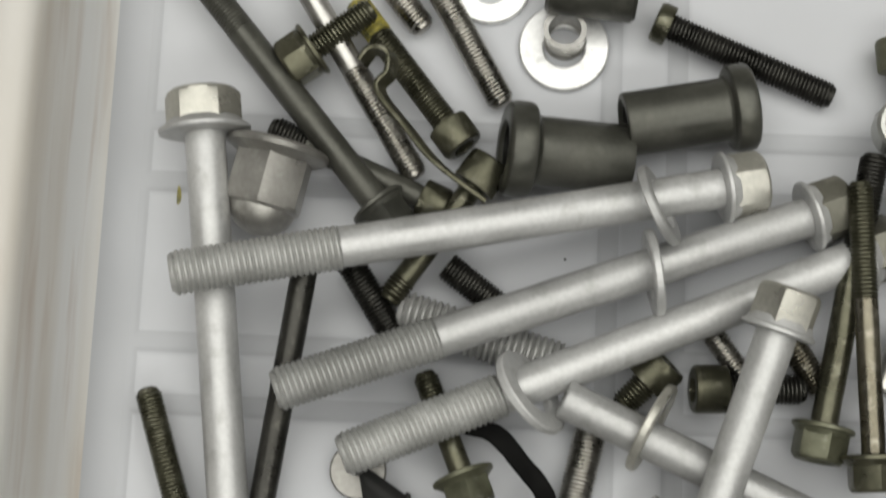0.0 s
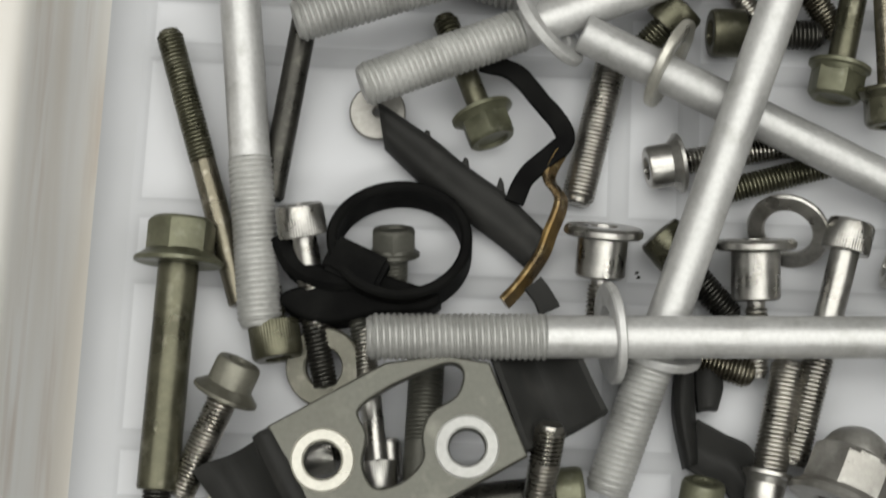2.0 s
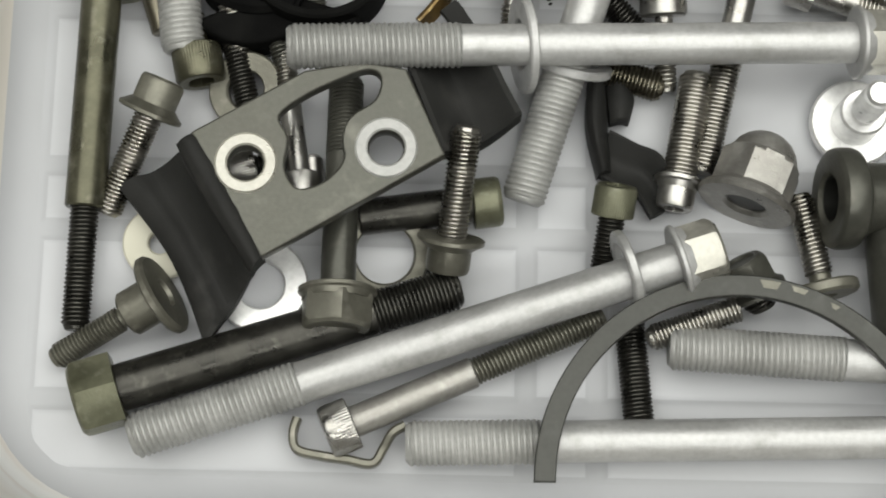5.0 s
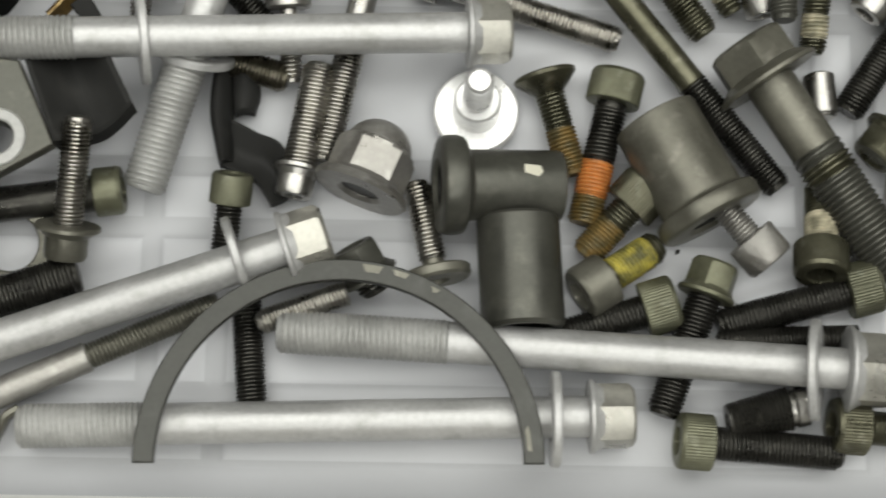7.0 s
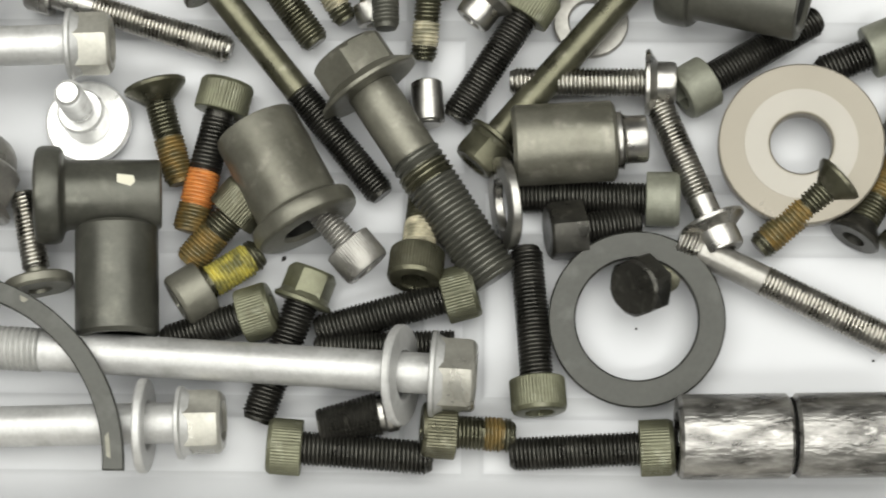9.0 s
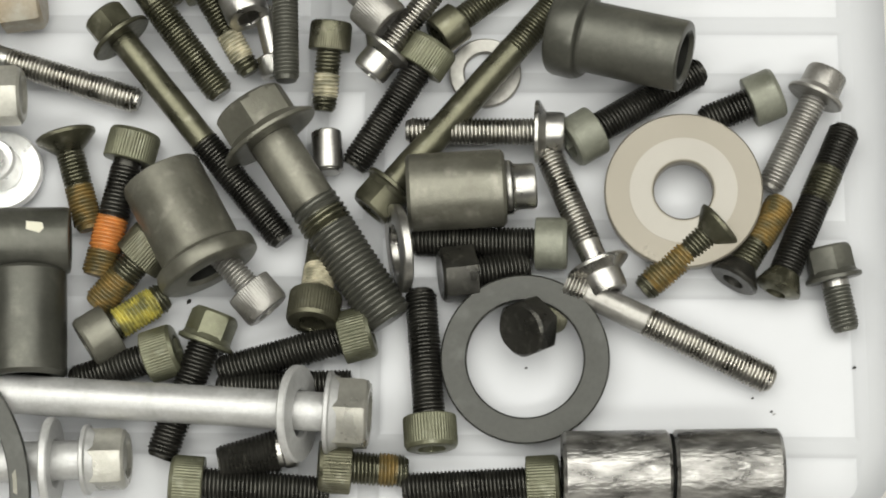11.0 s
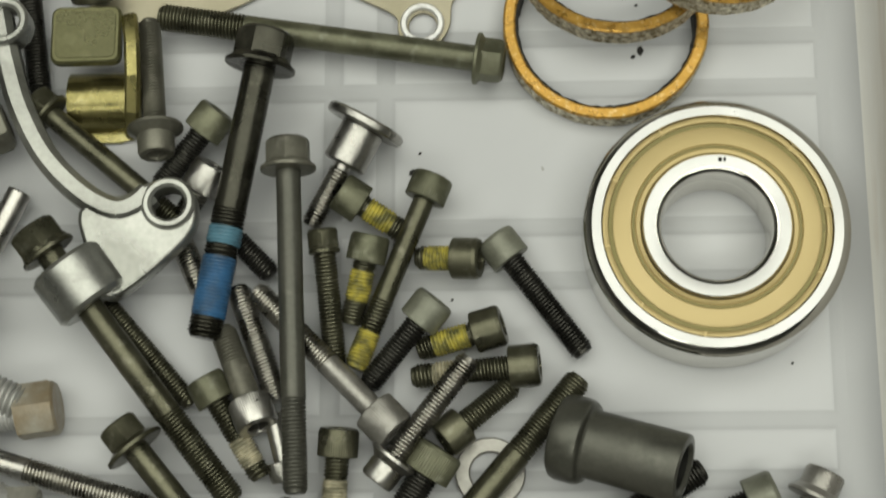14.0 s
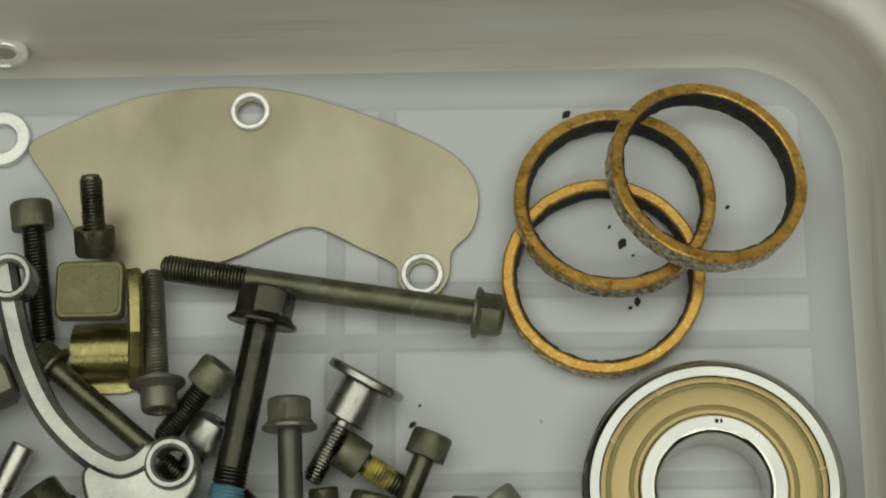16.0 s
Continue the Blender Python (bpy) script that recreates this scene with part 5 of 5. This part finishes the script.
cap_screw((107.1, 66.4, 9), (104.2, 96.6, 6), d=4.8, hd=7.6, h=4.8, flange=11.4, head="grey_pale", mat="grey_pale", knurl=False, label="grey flange socket screw")
cap_screw((77.3, 113.4, 6), (80.9, 83.3, 3), d=5, hd=9, h=6, head="olive_pale", mat="black", label="black socket screw with pale knurled head")
cap_screw((92.4, 100.5, 8), (92.4, 115.2, 16), d=5, hd=8.6, h=6, head="olive", mat="olive", label="dark socket screw standing against the plate")
cap_screw((119.6, 76.1, 8), (106.8, 61.7, 3), d=5, hd=8.4, h=6, head="olive_pale", mat="black", label="black socket screw with pale head")
cap_screw((118.5, 64.7, 7), (112, 55.4, 3), d=5, hd=8, h=6, head="steel", mat="steel", label="silver knurled socket screw")
flange_bolt((80.9, 79.4, 8), (112.8, 52.1, 4), d=4.6, af=7.6, fl=9.6, h=5, thread=10, shank=4.6, head="olive", mat="olive", label="slim olive flange bolt under the lever")
stud((78.5, 60.3, 6), (72.8, 48.8, 5), d=5.4, t0=0, mat="steel", label="polished smooth steel dowel pin")
washer(flat(69, 129.8, 0.1), 12.6, 6.5, 1.6, "white_steel", "plain washer beside the plate")
washer(axis((72.1, 144, 14), (73.3, 146.2, 18)), 10, 5, 1.6, "white_steel", "plain washer leaning on the tray wall")

# ---- bearing, rings and gaskets ----
bearing((219.3, 47.5, 13.5))
gasket((199.5, 94.2, 5.6), (0.0, 0.0, 1), "amber exhaust gasket ring lying flat")
gasket((202.4, 110.4, 8.5), (0.0, 0.15, 1), "amber exhaust gasket ring resting on another")
gasket((222.1, 113.8, 14.2), (0.23, 0.17, 1), "tilted amber exhaust gasket with crushed mesh edge")
washer(flat(180.3, -55.5, 4.5, 7, -2), 31, 21.4, 2.2, "gunmetal", "large flat dark grey ring over a bolt")
washer(flat(210.3, -24.1, 4.5, 3, -4), 29.4, 10.9, 3.2, "titan", "large beige plated thick washer", inner=(20, "titan_in"))
half_ring((58.2, -82.6, 12.4))
roller((186.6, -76.6, 7.5), (205.8, -76.5, 7.5), (206.5, -76.5, 7.5), (225.6, -76.2, 7.5))
washer(flat(123.9, 134.4, 0.3), 8.9, 6.2, 2.4, "white_steel", "bright sleeve ring pressed in the cover plate")
washer(flat(161.2, 96.3, 0.3), 9.2, 6.4, 2.4, "white_steel", "bright sleeve ring pressed in the cover plate")

# ---- plates, brackets and straps ----
cover_plate([(75.1, 127.4, 1), (80.9, 131.5, 1), (90.2, 135.5, 1), (102, 139.1, 1), (117, 140.4, 1), (130.8, 139.1, 1), (143.3, 135.3, 1), (155.7, 130.3, 1), (166.8, 124.3, 1), (172.3, 118.1, 1), (173.4, 111.6, 1), (171.6, 105.6, 1), (167.6, 101.6, 1), (166.8, 95.9, 1), (164.1, 92, 1), (160, 91.6, 1), (156.4, 94.3, 1), (155.5, 98.7, 1), (148.2, 102.7, 1), (140.3, 107, 1), (136, 107.8, 1), (131.1, 106.3, 1), (119, 100.7, 1), (106.9, 98.4, 1), (95.9, 99.2, 1), (88.2, 105.5, 1), (80.9, 118, 1)], ((124, 134.1, 1), (161.3, 96.1, 1)))
bracket([(-32.7, -26, 19), (-14.5, -15.3, 19), (-5.3, -13.6, 19), (2.2, -14.7, 19), (4.7, -20.3, 19), (8.5, -29.1, 19), (-20.9, -46.5, 19)], [(-19.1, -22.8, 19), (-15.1, -19.2, 19), (-9.4, -16.2, 19), (-4.1, -14.2, 19), (-1.5, -15.8, 19), (-2.4, -20, 19), (-6.5, -23, 19), (-7.8, -26.5, 19), (-7.4, -29.9, 19), (-9, -32.8, 19), (-12, -35, 19), (-15.8, -35.5, 19), (-18, -31.7, 19), (-17.5, -26.8, 19)], ((-24, -31.1, 19), (-0.8, -28.2, 19)))
rubber_scrap()
black_loop((-13.4, 7.4, 6), (-20.6, 3.2, 7.5), [(-18.1, 1.5, 6), (-24.9, 0.8, 6), (-30.8, 3.1, 6), (-33.8, 8, 6)], [(-32.5, -2.4, 6), (-28.2, -0.8, 6), (-22.9, 0.6, 6), (-18.1, 1.5, 6), (-11.2, -0.2, 6), (-6.8, -1.8, 6), (-9.2, -3.3, 6), (-16.9, -4.1, 6), (-23.6, -5.7, 6), (-27.9, -5.5, 6), (-30.9, -4.2, 6)])
torn_strap()
strap([(9.6, 1.6, 6), (11.2, -0.4, 6), (12.6, -3.0, 6)], 3.6, 1.6, "rubber_grey", "dark rubber strip end beneath a long bolt", True)
strap([(-0.3, 40.5, 8), (5.6, 38.6, 8), (10.2, 33.6, 8), (13.6, 29.6, 8), (14.5, 26.4, 8), (11.4, 23.4, 8), (7.8, 19.7, 8), (6, 15.3, 8)], 3.4, 1.4, "rubber", "curled black rubber strip", True)
strap([(13.9, 25, 7), (11.9, 20.3, 7), (14.1, 16.1, 7), (12.3, 10.2, 7), (10.9, 6.4, 6), (7.6, 1.4, 6), (4.8, -1.9, 6)], 3.6, 1.2, "amber", "bent amber metal strip", False)
strap([(-19.9, 103.1, 15), (-18, 105.5, 15), (-15, 104.9, 15), (-14.8, 101.4, 15), (-16.5, 98.2, 15), (-11.5, 91.9, 14), (-5.9, 85.6, 13), (2.8, 79.3, 12)], 3.4, 1.0, "olive", "hooked dark olive metal strip", False)
strap([(-15.3, -71.4, 4), (-16, -74.1, 4), (-15.3, -76.7, 4), (-11.7, -77.7, 4), (-6.9, -78.4, 4), (-2.6, -79, 4), (-0.8, -76.5, 4), (0.7, -74, 5), (2.8, -72.7, 5)], 3.0, 1.5, "grey_pale", "bent dull spring steel clip", False)
lever([(74.1, 97.6, 12), (75.4, 91.4, 12), (76.9, 85.3, 12), (80, 75.6, 12), (85.4, 65.4, 12), (92.7, 57.7, 12), (99.3, 53.9, 12), (103.6, 54.6, 12), (106.6, 57.2, 12)], (76, 94.1, 13), [(93.4, 53.0, 12), (98.2, 55.2, 12), (102.6, 56.2, 12), (106.8, 58.4, 12), (111.4, 59.4, 12), (114.8, 56.4, 12), (115.4, 51.7, 12), (113, 47.1, 12), (103.7, 38.7, 12), (98.9, 36.6, 12), (95.7, 39.9, 12), (95.2, 45.2, 12)], (110.7, 54.5, 12), (90, 42.9, 14), (96.3, 34.6, 12))
clamp((92.5, 91.6, 15), (94.8, 80.7, 7))

# ---- flakes and specks of dirt ----
for x, y, w, turn in ((193.1, 132.5, 1.2, 20), (204.0, 102.6, 1.4, 40), (206.7, 89.6, 1.1, 70), (205.2, 88.3, 0.6, 10), (201.5, 106.4, 0.5, 30), (206.3, 99.9, 0.4, 0), (227.0, 110.2, 0.6, 15), (158.7, 64.2, 0.9, 15), (117.4, -43.2, 0.6, 30), (180.6, -56.3, 0.3, 0), (241.4, -56.6, 0.4, 0), (225.7, -64.7, 0.3, 0), (234.2, 22.2, 0.35, 0), (166.5, 36.8, 0.35, 0), (17.4, 71.7, 0.3, 0), (28.2, 4.5, 0.4, 0), (222.3, -62.2, 0.3, 0), (160.3, 68.2, 0.4, 10), (27.9, 5.3, 0.4, 0)):
    flake(x, y, w, turn)
smudge(158.8, 64.2, 0.9, 0.55, 20, "scuff", "grey scuff mark on the tray floor")
smudge(160.2, 68.3, 0.12, 0.6, -15, "scuff", "grey scuff mark on the tray floor")
smudge(185.6, 64.3, 0.3, 0.45, 30, "scuff", "grey scuff mark on the tray floor")
smudge(190.8, -13.3, 0.2, 0.5, 60, "scuff", "grey scuff mark on the tray floor")
smudge(226.2, -65.2, 0.35, 0.2, 10, "scuff", "grey scuff mark on the tray floor")
smudge(-53.4, 81.9, 0.45, 1.7, 5, "yellow", "small yellow paint smudge on the tray")
cap_screw((35.4, 52.5, 7), (27.6, 44.7, 4), d=5, hd=8.4, h=5.5, head="olive", mat="olive", knurl=False, label="dark olive screw under a long bolt")
cap_screw((31, 11.4, 6), (44, -2.6, 3), d=5, hd=8.2, h=6, head="olive", mat="black", knurl=False, label="dark olive screw under a long bolt")
washer(flat(-18.4, 32.2, 2.4, 4), 10, 1.4, 1.2, "alloy_dull", "dull grey washer under a torn strap")
